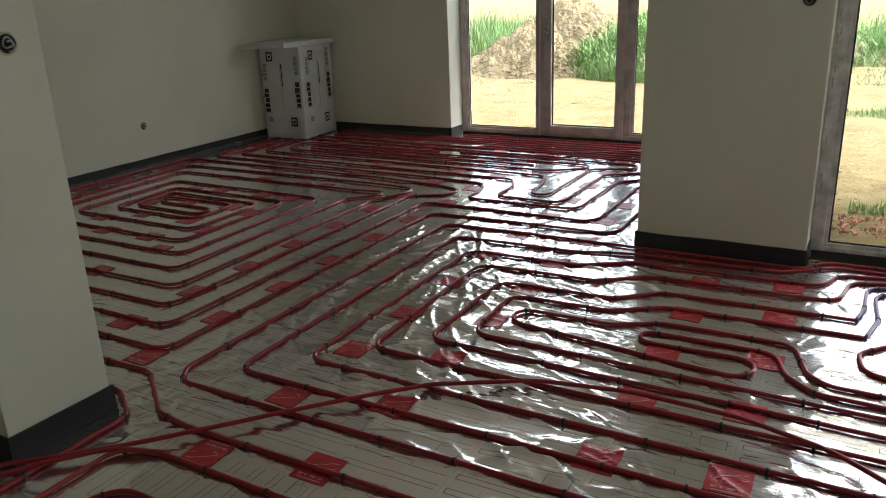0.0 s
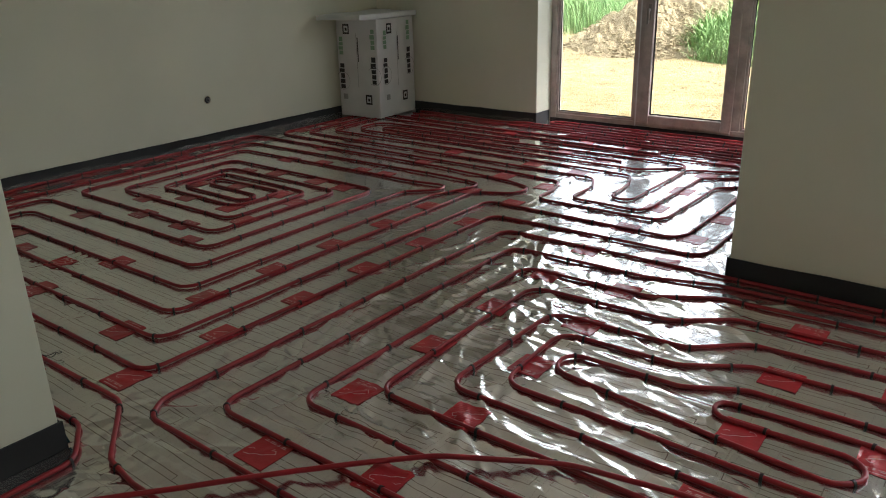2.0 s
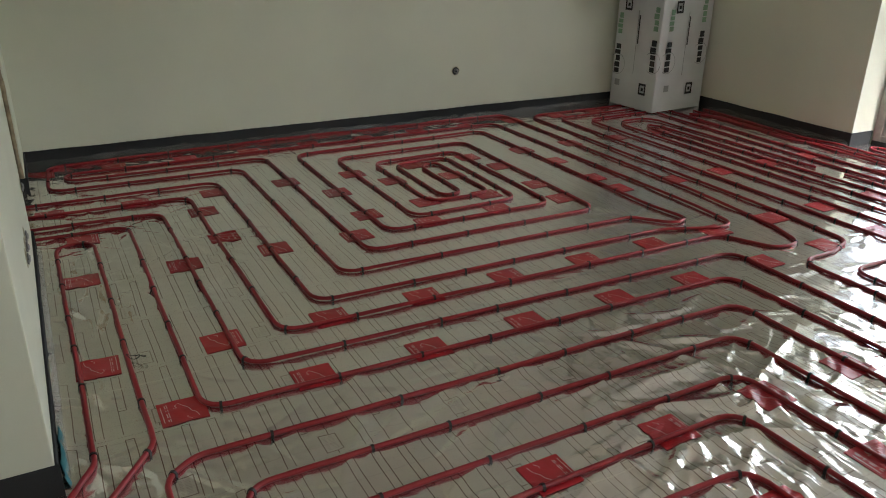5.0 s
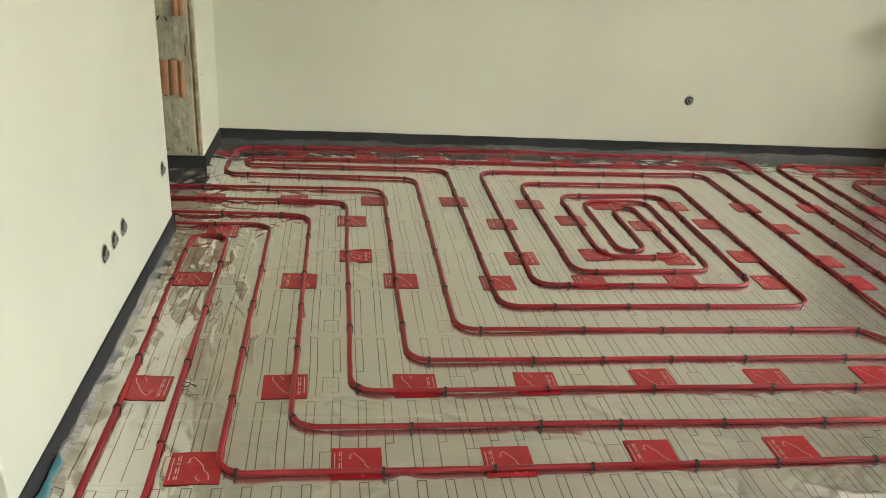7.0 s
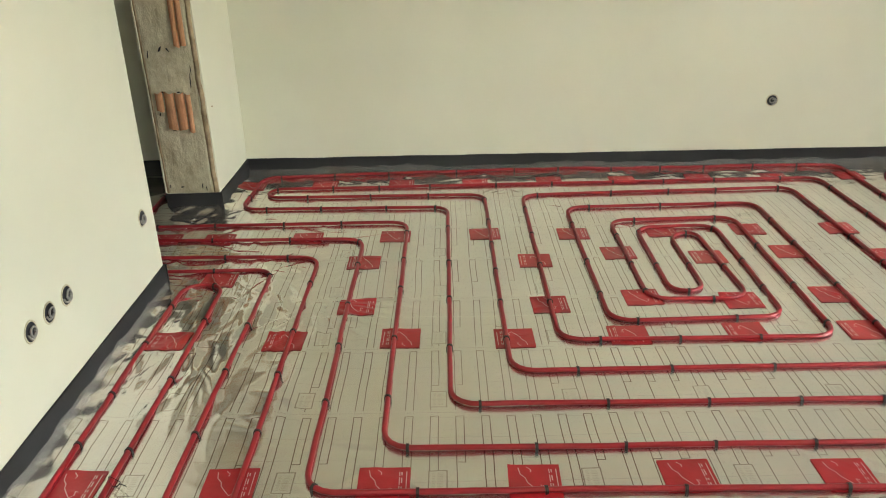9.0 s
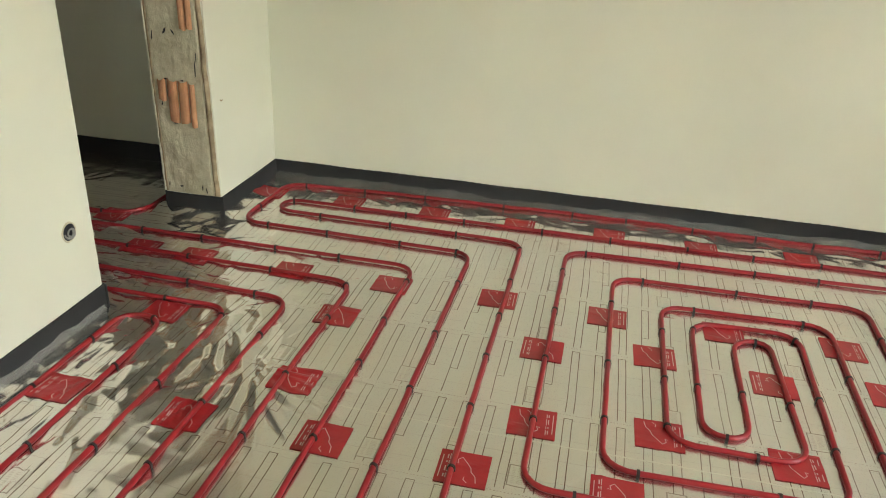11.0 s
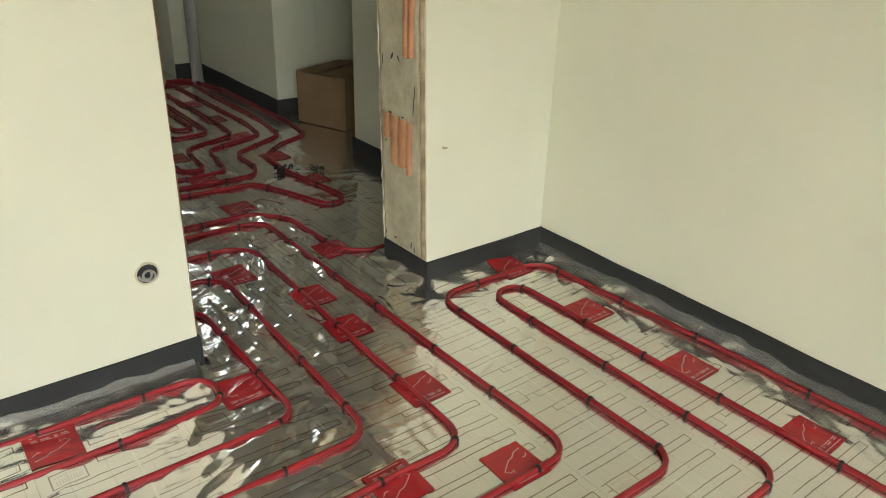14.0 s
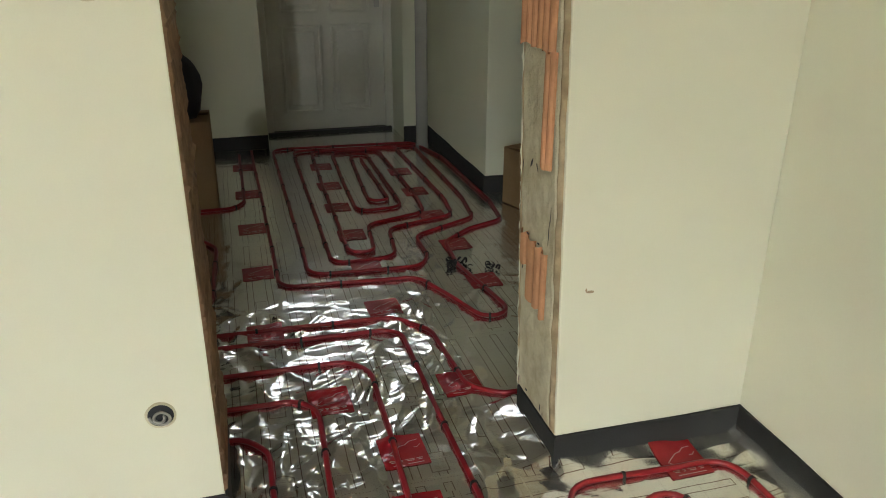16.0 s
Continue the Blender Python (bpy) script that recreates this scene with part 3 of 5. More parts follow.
def clods():
    rng = random.Random(4)
    bm = bmesh.new()
    bmesh.ops.create_icosphere(bm, subdivisions=1, radius=1.0)
    ball, sides = [v.co.copy() for v in bm.verts], [tuple(v.index for v in f.verts) for f in bm.faces]
    bm.free()
    verts, faces = [], []
    for i in range(6500):
        if i < 900:
            x, y = rng.gauss(-5.9, 1.3), rng.gauss(14.2, 0.8)
            s = rng.uniform(0.01, 0.036)
        else:
            x, y = rng.uniform(-8, 5), rng.uniform(6.0, 15.5)
            s = 0.005 + 0.020 * rng.random() ** 3
        r = math.hypot((x + 5.8) / 2.6, (y - 16.3) / 2.35)
        z = -0.17 + 0.07 * noise.noise(Vector((x, y, 0)) * 0.55) + (1.50 * (1 - r) ** 0.9 - 0.05 if r < 1 else 0)
        k = len(verts)
        verts += [(x + v.x * s * rng.uniform(0.8, 1.9), y + v.y * s * rng.uniform(0.8, 1.6), z + v.z * s * rng.uniform(0.5, 1.0)) for v in ball]
        faces += [tuple(q + k for q in f) for f in sides]
    me = bpy.data.meshes.new("clods")
    me.from_pydata(verts, [], faces)
    me.materials.append(soil_dark)
    return tagged(new("clods", me), "scattered earth clods and stones on the soil", "clods", kind="stuff")


clods()


def grass(name, label, spots, count, low, high, mat, seed, base=-0.2, wide=0.012):
    """Blades of grass round the given spots (x, y, spread in x, spread in y)."""
    rng = random.Random(seed)
    verts, faces = [], []
    for _ in range(count):
        cx, cy, sx, sy = spots[rng.randrange(len(spots))]
        x, y = cx + rng.uniform(-sx, sx), cy + rng.uniform(-sy, sy)
        h = rng.uniform(low, high) * (0.6 + 0.8 * noise.noise(Vector((x, y, 2)) * 0.8) ** 2)
        a, lean = rng.uniform(0, 6.28), rng.uniform(0.05, 0.55) * h
        dx, dy = math.cos(a), math.sin(a)
        k = len(verts)
        w = wide * rng.uniform(0.6, 1.4)
        for f, ww in ((0, 1.0), (0.55, 0.8), (1.0, 0.1)):
            off = lean * f * f
            px, py, pz = x + dx * off, y + dy * off, base + h * f * (1 - 0.15 * f)
            verts += [(px - dy * w * ww, py + dx * w * ww, pz), (px + dy * w * ww, py - dx * w * ww, pz)]
        faces += [(k, k + 1, k + 3, k + 2), (k + 2, k + 3, k + 5, k + 4)]
    me = bpy.data.meshes.new(name)
    me.from_pydata(verts, [], faces)
    me.materials.append(mat)
    return tagged(new(name, me), label, "grass", kind="stuff")


def bank_weeds():
    """Weeds and grass of many heights, growing all over the banks, in clumps."""
    rng = random.Random(2)
    verts, faces = [], []
    for cx, cy, rx, ry, h in BANKS:
        for _ in range(46000 if cx < 0 else 30000):
            r, a = math.sqrt(rng.random()) * 1.03, rng.uniform(0, 6.283)
            x, y = cx + rx * r * math.cos(a), cy + ry * r * math.sin(a)
            base = -0.27 + h * max(0.0, 1 - r) ** 0.6
            clump = noise.noise(Vector((x * 1.5, y * 1.5, 4))) + 0.6 * noise.noise(Vector((x * 4, y * 4, 9)))
            if clump < -0.55:
                continue
            tall = (0.08 + 0.20 * rng.random() ** 2) * (1.1 + 1.0 * clump) + (0.35 if rng.random() < 0.03 else 0)
            turn, lean = rng.uniform(0, 6.283), rng.uniform(0.2, 0.9) * tall
            dx, dy = math.cos(turn), math.sin(turn)
            w = rng.uniform(0.004, 0.011) * (1.5 if clump > 0.3 else 1)
            k = len(verts)
            for f, ww in ((0, 0.7), (0.5, 1.0), (1.0, 0.1)):
                off = lean * f * f
                px, py, pz = x + dx * off, y + dy * off, base + tall * f * (1 - 0.3 * f)
                verts += [(px - dy * w * ww, py + dx * w * ww, pz), (px + dy * w * ww, py - dx * w * ww, pz)]
            faces += [(k, k + 1, k + 3, k + 2), (k + 2, k + 3, k + 5, k + 4)]
    me = bpy.data.meshes.new("bank_weeds")
    me.from_pydata(verts, [], faces)
    me.materials.append(leaf_green)
    return tagged(new("bank_weeds", me), "dense fresh green weeds and grass on the earth banks", "weeds", kind="stuff")


bank_weeds()
grass("tall_grass", "tall fresh green grass behind the soil heap", [(-14, 21, 7, 4), (-9.5, 21, 4, 3), (-3, 22, 9, 4), (8, 24, 8, 4)], 20000, 0.8, 1.7, grass_green, 1, -0.2, 0.009)
grass("terrace_weeds", "low green weeds in patches on the soil", [(0.5, 11.1, 1.2, 0.4), (2.4, 11.6, 1.4, 0.5), (1.2, 15.2, 2.0, 1.2), (-1.9, 14.2, 2.2, 0.3)], 9000, 0.04, 0.16, grass_green, 3, -0.19, 0.006)
grass("low_weeds", "low tufts of grass on bare soil", [(0.25, 6.45, 0.25, 0.12), (0.6, 6.5, 0.4, 0.22)], 1300, 0.03, 0.11, grass_green, 5, -0.19, 0.004)


def rubble():
    rng = random.Random(6)
    bm = bmesh.new()
    for _ in range(150):
        x, y = rng.uniform(-0.05, 0.9), rng.uniform(5.75, 6.22)
        s = rng.uniform(0.007, 0.022)
        m = Matrix.Translation((x, y, -0.14)) @ Euler((rng.random() * 3, rng.random() * 3, rng.random() * 3)).to_matrix().to_4x4()
        v = cube(bm, (-s, -s * 0.6, -s * 0.35), (s, s * 0.6, s * 0.35))
        bmesh.ops.transform(bm, matrix=m, verts=v)
    return tagged(part("rubble", bm, rubble_red), "broken red brick pieces on soil below the window", "rubble", kind="stuff")


rubble()


# ---- heating pipes ----
R_PIPE = 0.0091


def rounded(points, radius):
    """A polyline with its corners turned into arcs."""
    pts = [Vector(p) for p in points]
    out = [pts[0]]
    for a, b, c in zip(pts, pts[1:], pts[2:]):
        u, v = (a - b), (c - b)
        lu, lv = u.length, v.length
        u, v = u / lu, v / lv
        ang = u.angle(v)
        if ang > 3.05:
            out.append(b)
            continue
        t = min(radius / math.tan(ang / 2), 0.48 * lu, 0.48 * lv)
        p, q = b + u * t, b + v * t
        for k in range(9):
            f = k / 8
            out.append((1 - f) ** 2 * p + 2 * f * (1 - f) * (b * 0.82 + (p + q) * 0.09) + f * f * q)
    out.append(pts[-1])
    return out


def resample(pts, step):
    out, left = [pts[0]], step
    for a, b in zip(pts, pts[1:]):
        d = (b - a).length
        while d >= left:
            a = a.lerp(b, left / d)
            out.append(a)
            d -= left
            left = step
        left -= d
    if (out[-1] - pts[-1]).length > 0.2 * step:
        out.append(pts[-1])
    return out


ALL_CLIPS = []


def pipe(points, seed, mat=None, lift=None, radius=0.085, clip=0.34, label="", tail=None):
    """A heating pipe clipped to the floor: a round tube along rounded turns, a little wavy between the clips."""
    rng = random.Random(seed)
    line = resample(rounded([(x, y, 0) for x, y in points], radius), 0.03)
    n = len(line)
    bm = bmesh.new()
    rings = []
    run, gap = 0.0, rng.uniform(0.05, clip)
    for i, p in enumerate(line):
        d = (line[min(i + 1, n - 1)] - line[max(i - 1, 0)]).normalized()
        side = Vector((-d.y, d.x, 0))
        wob = 0.0045 * noise.noise(Vector((p.x * 1.6, p.y * 1.6, seed * 3.7))) + 0.0016 * noise.noise(Vector((p.x * 6, p.y * 6, seed * 1.3)))
        z = R_PIPE + 0.0010 + 0.0014 * noise.noise(Vector((p.x * 4, p.y * 4, seed + 9.0)))
        z += float(curl(p.x, p.y))
        if lift:
            z += lift(i / (n - 1))
        c = p + side * wob + Vector((0, 0, z))
        rings.append([bm.verts.new(c + (side * math.cos(a) + Vector((0, 0, 1)) * math.sin(a)) * R_PIPE) for a in [k * math.pi / 4 for k in range(8)]])
        if i:
            run += 0.03
            if run > gap and not lift:
                ALL_CLIPS.append((c.copy(), math.atan2(d.y, d.x) + rng.uniform(-0.15, 0.15)))
                gap, run = clip * rng.uniform(0.75, 1.25), 0.0
    for a, b in zip(rings, rings[1:]):
        for k in range(8):
            bm.faces.new((a[k], a[(k + 1) % 8], b[(k + 1) % 8], b[k]))
    bm.faces.new(rings[0][::-1])
    bm.faces.new(rings[-1])
    ob = part("heating_pipe", bm, mat or pipe_red, smooth=True)
    return tagged(ob, label or "red plastic underfloor heating pipe clipped to the foil", "heating pipe", "heating pipes")


# the room's spirals, each run a set of straight lengths on the grid of the foil
PIPES = [
    # along the door wall, round the wall's end
    [(-2.25, -1.6), (-2.27, 1.45), (-2.27, 1.83), (-2.46, 1.95), (-4.33, 1.94), (-4.33, 2.115), (-2.49, 2.12), (-2.18, 1.90), (-2.0, 1.875), (2.9, 1.88)],
    [(-2.02, -1.6), (-2.11, 1.35), (-2.115, 1.66), (-1.95, 1.705), (2.9, 1.69)],
    [(-1.82, -1.6), (-1.96, 1.40), (-1.90, 1.51), (2.9, 1.50)],
    [(-1.6, -1.6), (-1.74, 1.2), (-1.66, 1.31), (2.9, 1.30)],
    # from the hall through the doorway into the room
    [(-2.95, -1.6), (-2.95, 1.1), (-3.1, 1.45), (-4.40, 1.49), (-4.47, 1.58), (-4.475, 2.30), (-2.60, 2.295), (-2.58, 4.71), (-1.30, 4.72), (-1.25, 4.80), (-1.24, 7.10), (-3.0, 7.12), (-5.0, 7.20), (-5.2, 7.05)],
    [(-3.1, -1.6), (-3.1, 1.1), (-3.3, 1.29), (-4.58, 1.32), (-4.64, 1.40), (-4.60, 2.49), (-2.81, 2.49), (-2.78, 4.95), (-1.50, 4.92), (-1.45, 5.02), (-1.44, 5.92), (-1.33, 6.05), (-1.33, 7.0), (-3.3, 7.02)],
    [(-3.3, -1.6), (-3.3, 0.9), (-3.45, 1.09), (-4.78, 1.11), (-4.85, 1.20), (-4.81, 2.68), (-3.0, 2.68), (-2.985, 5.06), (-2.73, 5.19), (-2.70, 5.36), (-2.95, 5.44), (-3.6, 5.50), (-5.84, 5.52), (-5.85, 3.2), (-5.80, 1.97), (-5.26, 1.96),
     (-5.24, 3.10), (-3.41, 3.10), (-3.40, 4.82), (-3.22, 4.98), (-3.24, 5.10), (-3.5, 5.06), (-5.46, 5.06), (-5.41, 3.52), (-3.81, 3.515), (-3.80, 4.56), (-5.02, 4.58), (-5.00, 3.935), (-4.12, 3.93),
     (-4.12, 4.345), (-4.83, 4.33), (-4.80, 4.19), (-4.19, 4.185), (-4.19, 4.04), (-4.90, 4.05), (-4.91, 4.45), (-3.96, 4.43), (-3.945, 3.735), (-5.20, 3.74), (-5.22, 4.77), (-3.61, 4.74),
     (-3.60, 3.315), (-5.43, 3.31), (-5.44, 2.06), (-5.585, 2.06), (-5.62, 5.29), (-3.4, 5.30), (-3.06, 5.27), (-3.07, 5.12), (-3.18, 4.85), (-3.19, 2.89), (-5.03, 2.89), (-5.02, 0.95), (-4.95, 0.91), (-3.6, 0.87), (-3.5, 0.7), (-3.5, -1.6)],
    # the loops before the glazed front
    [(-5.72, 6.85), (-5.72, 5.80), (-5.66, 5.70), (-3.1, 5.66), (-2.62, 5.62), (-2.55, 5.42), (-2.55, 5.17), (-1.70, 5.165), (-1.66, 5.26), (-1.64, 6.04), (-1.50, 6.14), (-1.42, 6.25), (-1.42, 6.90), (-4.9, 6.95), (-5.5, 6.98)],
    [(-5.56, 6.85), (-5.55, 5.95), (-5.50, 5.88), (-2.46, 5.83), (-2.36, 5.62), (-2.37, 5.30), (-1.87, 5.285), (-1.83, 5.38), (-1.81, 6.22), (-1.62, 6.33), (-1.52, 6.42), (-1.52, 6.82), (-2.4, 6.84), (-2.34, 6.76), (-5.2, 6.80), (-5.5, 6.84)],
    [(-5.42, 6.85), (-5.40, 6.14), (-5.33, 6.08), (-2.26, 6.04), (-2.18, 5.80), (-2.15, 5.45), (-2.00, 5.45), (-1.98, 6.40), (-1.72, 6.48), (-1.62, 6.55), (-1.66, 6.68), (-3.4, 6.67)],
    [(-2.5, 6.38), (-4.95, 6.36), (-5.06, 6.42), (-4.95, 6.49), (-2.05, 6.54), (-2.0, 6.42), (-2.3, 6.22), (-5.12, 6.24), (-5.24, 6.32), (-5.24, 6.55), (-5.12, 6.62), (-3.6, 6.64)],
    [(-5.28, 7.18), (-4.2, 7.12), (-3.9, 7.22), (-1.2, 7.20)],
    [(-1.2, 7.41), (-3.70, 7.42), (-3.79, 7.48), (-3.70, 7.54), (-1.2, 7.53)],
    [(-5.28, 7.30), (-4.2, 7.26), (-3.85, 7.32), (-1.2, 7.30)],
    [(-5.25, 6.98), (-4.0, 6.92), (-3.36, 6.93), (-3.30, 7.07), (-2.4, 6.98), (-1.5, 7.4)],
    # the loops in front of the pier
    [(2.9, 2.11), (-2.30, 2.12), (-2.37, 2.22), (-2.365, 4.52), (-1.15, 4.515), (-0.16, 4.50), (-0.04, 4.66), (2.9, 4.68)],
    [(2.9, 2.30), (-2.16, 2.305), (-2.165, 4.295), (-1.40, 4.30), (-1.05, 4.39), (-0.25, 4.41), (0.0, 4.58), (2.9, 4.60)],
    [(2.9, 2.50), (-1.95, 2.51), (-1.95, 4.08), (-1.28, 4.09), (-1.0, 4.25), (-0.04, 4.28), (0.03, 4.47), (0.3, 4.52), (2.9, 4.52)],
    [(2.9, 2.71), (-1.76, 2.725), (-1.79, 3.88), (-1.10, 3.90), (-0.87, 4.07), (0.04, 4.09), (0.085, 4.38), (0.3, 4.45), (2.9, 4.45)],
    [(2.9, 2.83), (-1.57, 2.91), (-1.56, 3.68), (-0.95, 3.70), (-0.75, 3.87), (0.13, 3.885)],
    [(2.9, 2.94), (-1.41, 3.045), (-1.43, 3.53), (-0.92, 3.54), (-0.68, 3.69), (0.17, 3.70)],
    [(2.9, 3.04), (0.02, 3.095), (-0.09, 3.20), (-0.15, 3.385), (-0.72, 3.385), (-0.70, 3.27), (-0.24, 3.285), (-0.19, 3.19), (-0.27, 3.105), (-0.67, 3.15), (-1.31, 3.235), (-1.32, 3.39), (-0.86, 3.39), (-0.65, 3.50), (-0.09, 3.50), (-0.02, 3.25), (0.06, 3.18), (2.9, 3.16)],
    [(2.9, 3.72), (0.27, 3.66), (0.15, 3.53), (0.18, 3.34), (2.9, 3.27)],
    # the hall
    [(-3.3, 0.75), (-5.02, 0.81), (-5.14, 0.96), (-5.16, 1.38), (-5.26, 1.46), (-5.86, 1.45)],
    [(-4.57, -2.0), (-4.59, 0.40), (-5.21, 0.45), (-5.30, 0.68), (-5.38, 0.92), (-5.51, 0.88), (-5.43, 0.35), (-5.45, 0.06), (-5.62, -0.09), (-5.84, -0.18), (-5.88, -0.5), (-5.86, -1.5), (-5.75, -1.95), (-4.72, -2.0), (-4.73, 0.30),
     (-5.26, 0.33), (-5.32, 0.2), (-5.32, -0.06), (-5.70, -0.26), (-5.74, -0.6), (-5.74, -1.85), (-4.86, -1.92), (-4.85, 0.20), (-5.17, 0.18), (-5.21, -0.2), (-5.60, -0.33), (-5.63, -0.6), (-5.60, -1.85)],
    [(-5.60, -1.82), (-4.98, -1.88), (-4.95, 0.08), (-5.08, 0.10), (-5.11, -0.29), (-5.46, -0.41), (-5.48, -0.7), (-5.46, -1.80), (-5.12, -1.84), (-5.09, -0.50), (-5.36, -0.53), (-5.36, -1.72), (-5.24, -1.74), (-5.19, -0.67), (-5.31, -0.66), (-5.30, -1.6)],
    [(-3.5, -0.72), (-4.42, -0.75), (-4.48, -0.85), (-4.48, -1.9)],
    [(-3.5, -0.30), (-4.25, -0.28), (-4.32, -0.15), (-4.30, 0.5), (-3.5, 0.55)],
]
# The sheet is draped once on a grid, fine where it is seen from near: slow swells, creases that fan out from the
# pipes' bends and clips, and long parallel folds where the sheet was dragged.
def spaced(*runs):
    out = []
    for a, b, step in runs:
        n = max(1, int(round((b - a) / step)))
        out += [a + (b - a) * k / n for k in range(n)]
    return np.array(out + [runs[-1][1]])


FX = spaced((-7.9, -5.92, 0.05), (-5.92, 0.75, 0.011), (0.75, 3.2, 0.05))
FY = spaced((-2.50, 0.5, 0.02), (0.5, 4.75, 0.011), (4.75, 7.62, 0.016))
FZ = np.zeros((len(FY), len(FX)))


def swells(scale_x, scale_y, amount, seed):
    """Slow waves of the sheet, summed from a few dozen plane waves of random heading."""
    rng = random.Random(seed)
    gx, gy = np.meshgrid(FX, FY)
    z = np.zeros_like(FZ)
    for _ in range(14):
        kx, ky, p = rng.gauss(0, 1) * scale_x, rng.gauss(0, 1) * scale_y, rng.random() * 6.283
        z += np.sin(gx * kx + gy * ky + p)
    return z * amount / 3.7


def crease(x, y, angle, length, height, width, bend=0.0, sharp=1.6):
    """One fold: a ridge with a sharp crest, curved, thinning out to both ends."""
    r = length * 0.5 + width * 3
    i0, i1 = np.searchsorted(FX, (x - r, x + r))
    j0, j1 = np.searchsorted(FY, (y - r, y + r))
    if i1 - i0 < 3 or j1 - j0 < 3:
        return
    gx, gy = np.meshgrid(FX[i0:i1] - x, FY[j0:j1] - y)
    c, s = math.cos(angle), math.sin(angle)
    u, v = (gx * c + gy * s) / (length * 0.5), gx * -s + gy * c
    v = v - bend * (u * u - 0.3) * length * 0.5
    along = np.clip(1 - u * u, 0, 1)
    w = width * (0.35 + 0.65 * along)
    FZ[j0:j1, i0:i1] += height * along * np.exp(-(np.abs(v) / w) ** sharp)


def fan(x, y, rng, count, reach, height, width, heading=None, spread=3.2):
    for _ in range(count):
        a = rng.uniform(0, 6.283) if heading is None else heading + rng.uniform(-spread, spread)
        long = reach * rng.uniform(0.5, 1.5)
        off = long * rng.uniform(0.40, 0.55)
        crease(x + off * math.cos(a), y + off * math.sin(a), a + rng.uniform(-0.2, 0.2), long, height * rng.uniform(0.4, 1.2) * rng.choice((1, 1, -0.6)), width * rng.uniform(0.6, 1.4), rng.uniform(-0.25, 0.25), rng.uniform(1.1, 2.0))


def drag(x0, x1, y0, y1, count, heading, turn, reach, height, width, seed):
    """A stretch of floor where the folds run much the same way."""
    rng = random.Random(seed)
    for _ in range(count):
        x, y = rng.uniform(x0, x1), rng.uniform(y0, y1)
        crease(x, y, radians(heading) + rng.gauss(0, turn), reach * rng.uniform(0.4, 1.5), height * rng.uniform(0.3, 1.2), width * rng.uniform(0.6, 1.5), rng.uniform(-0.35, 0.35), rng.uniform(1.1, 2.0))


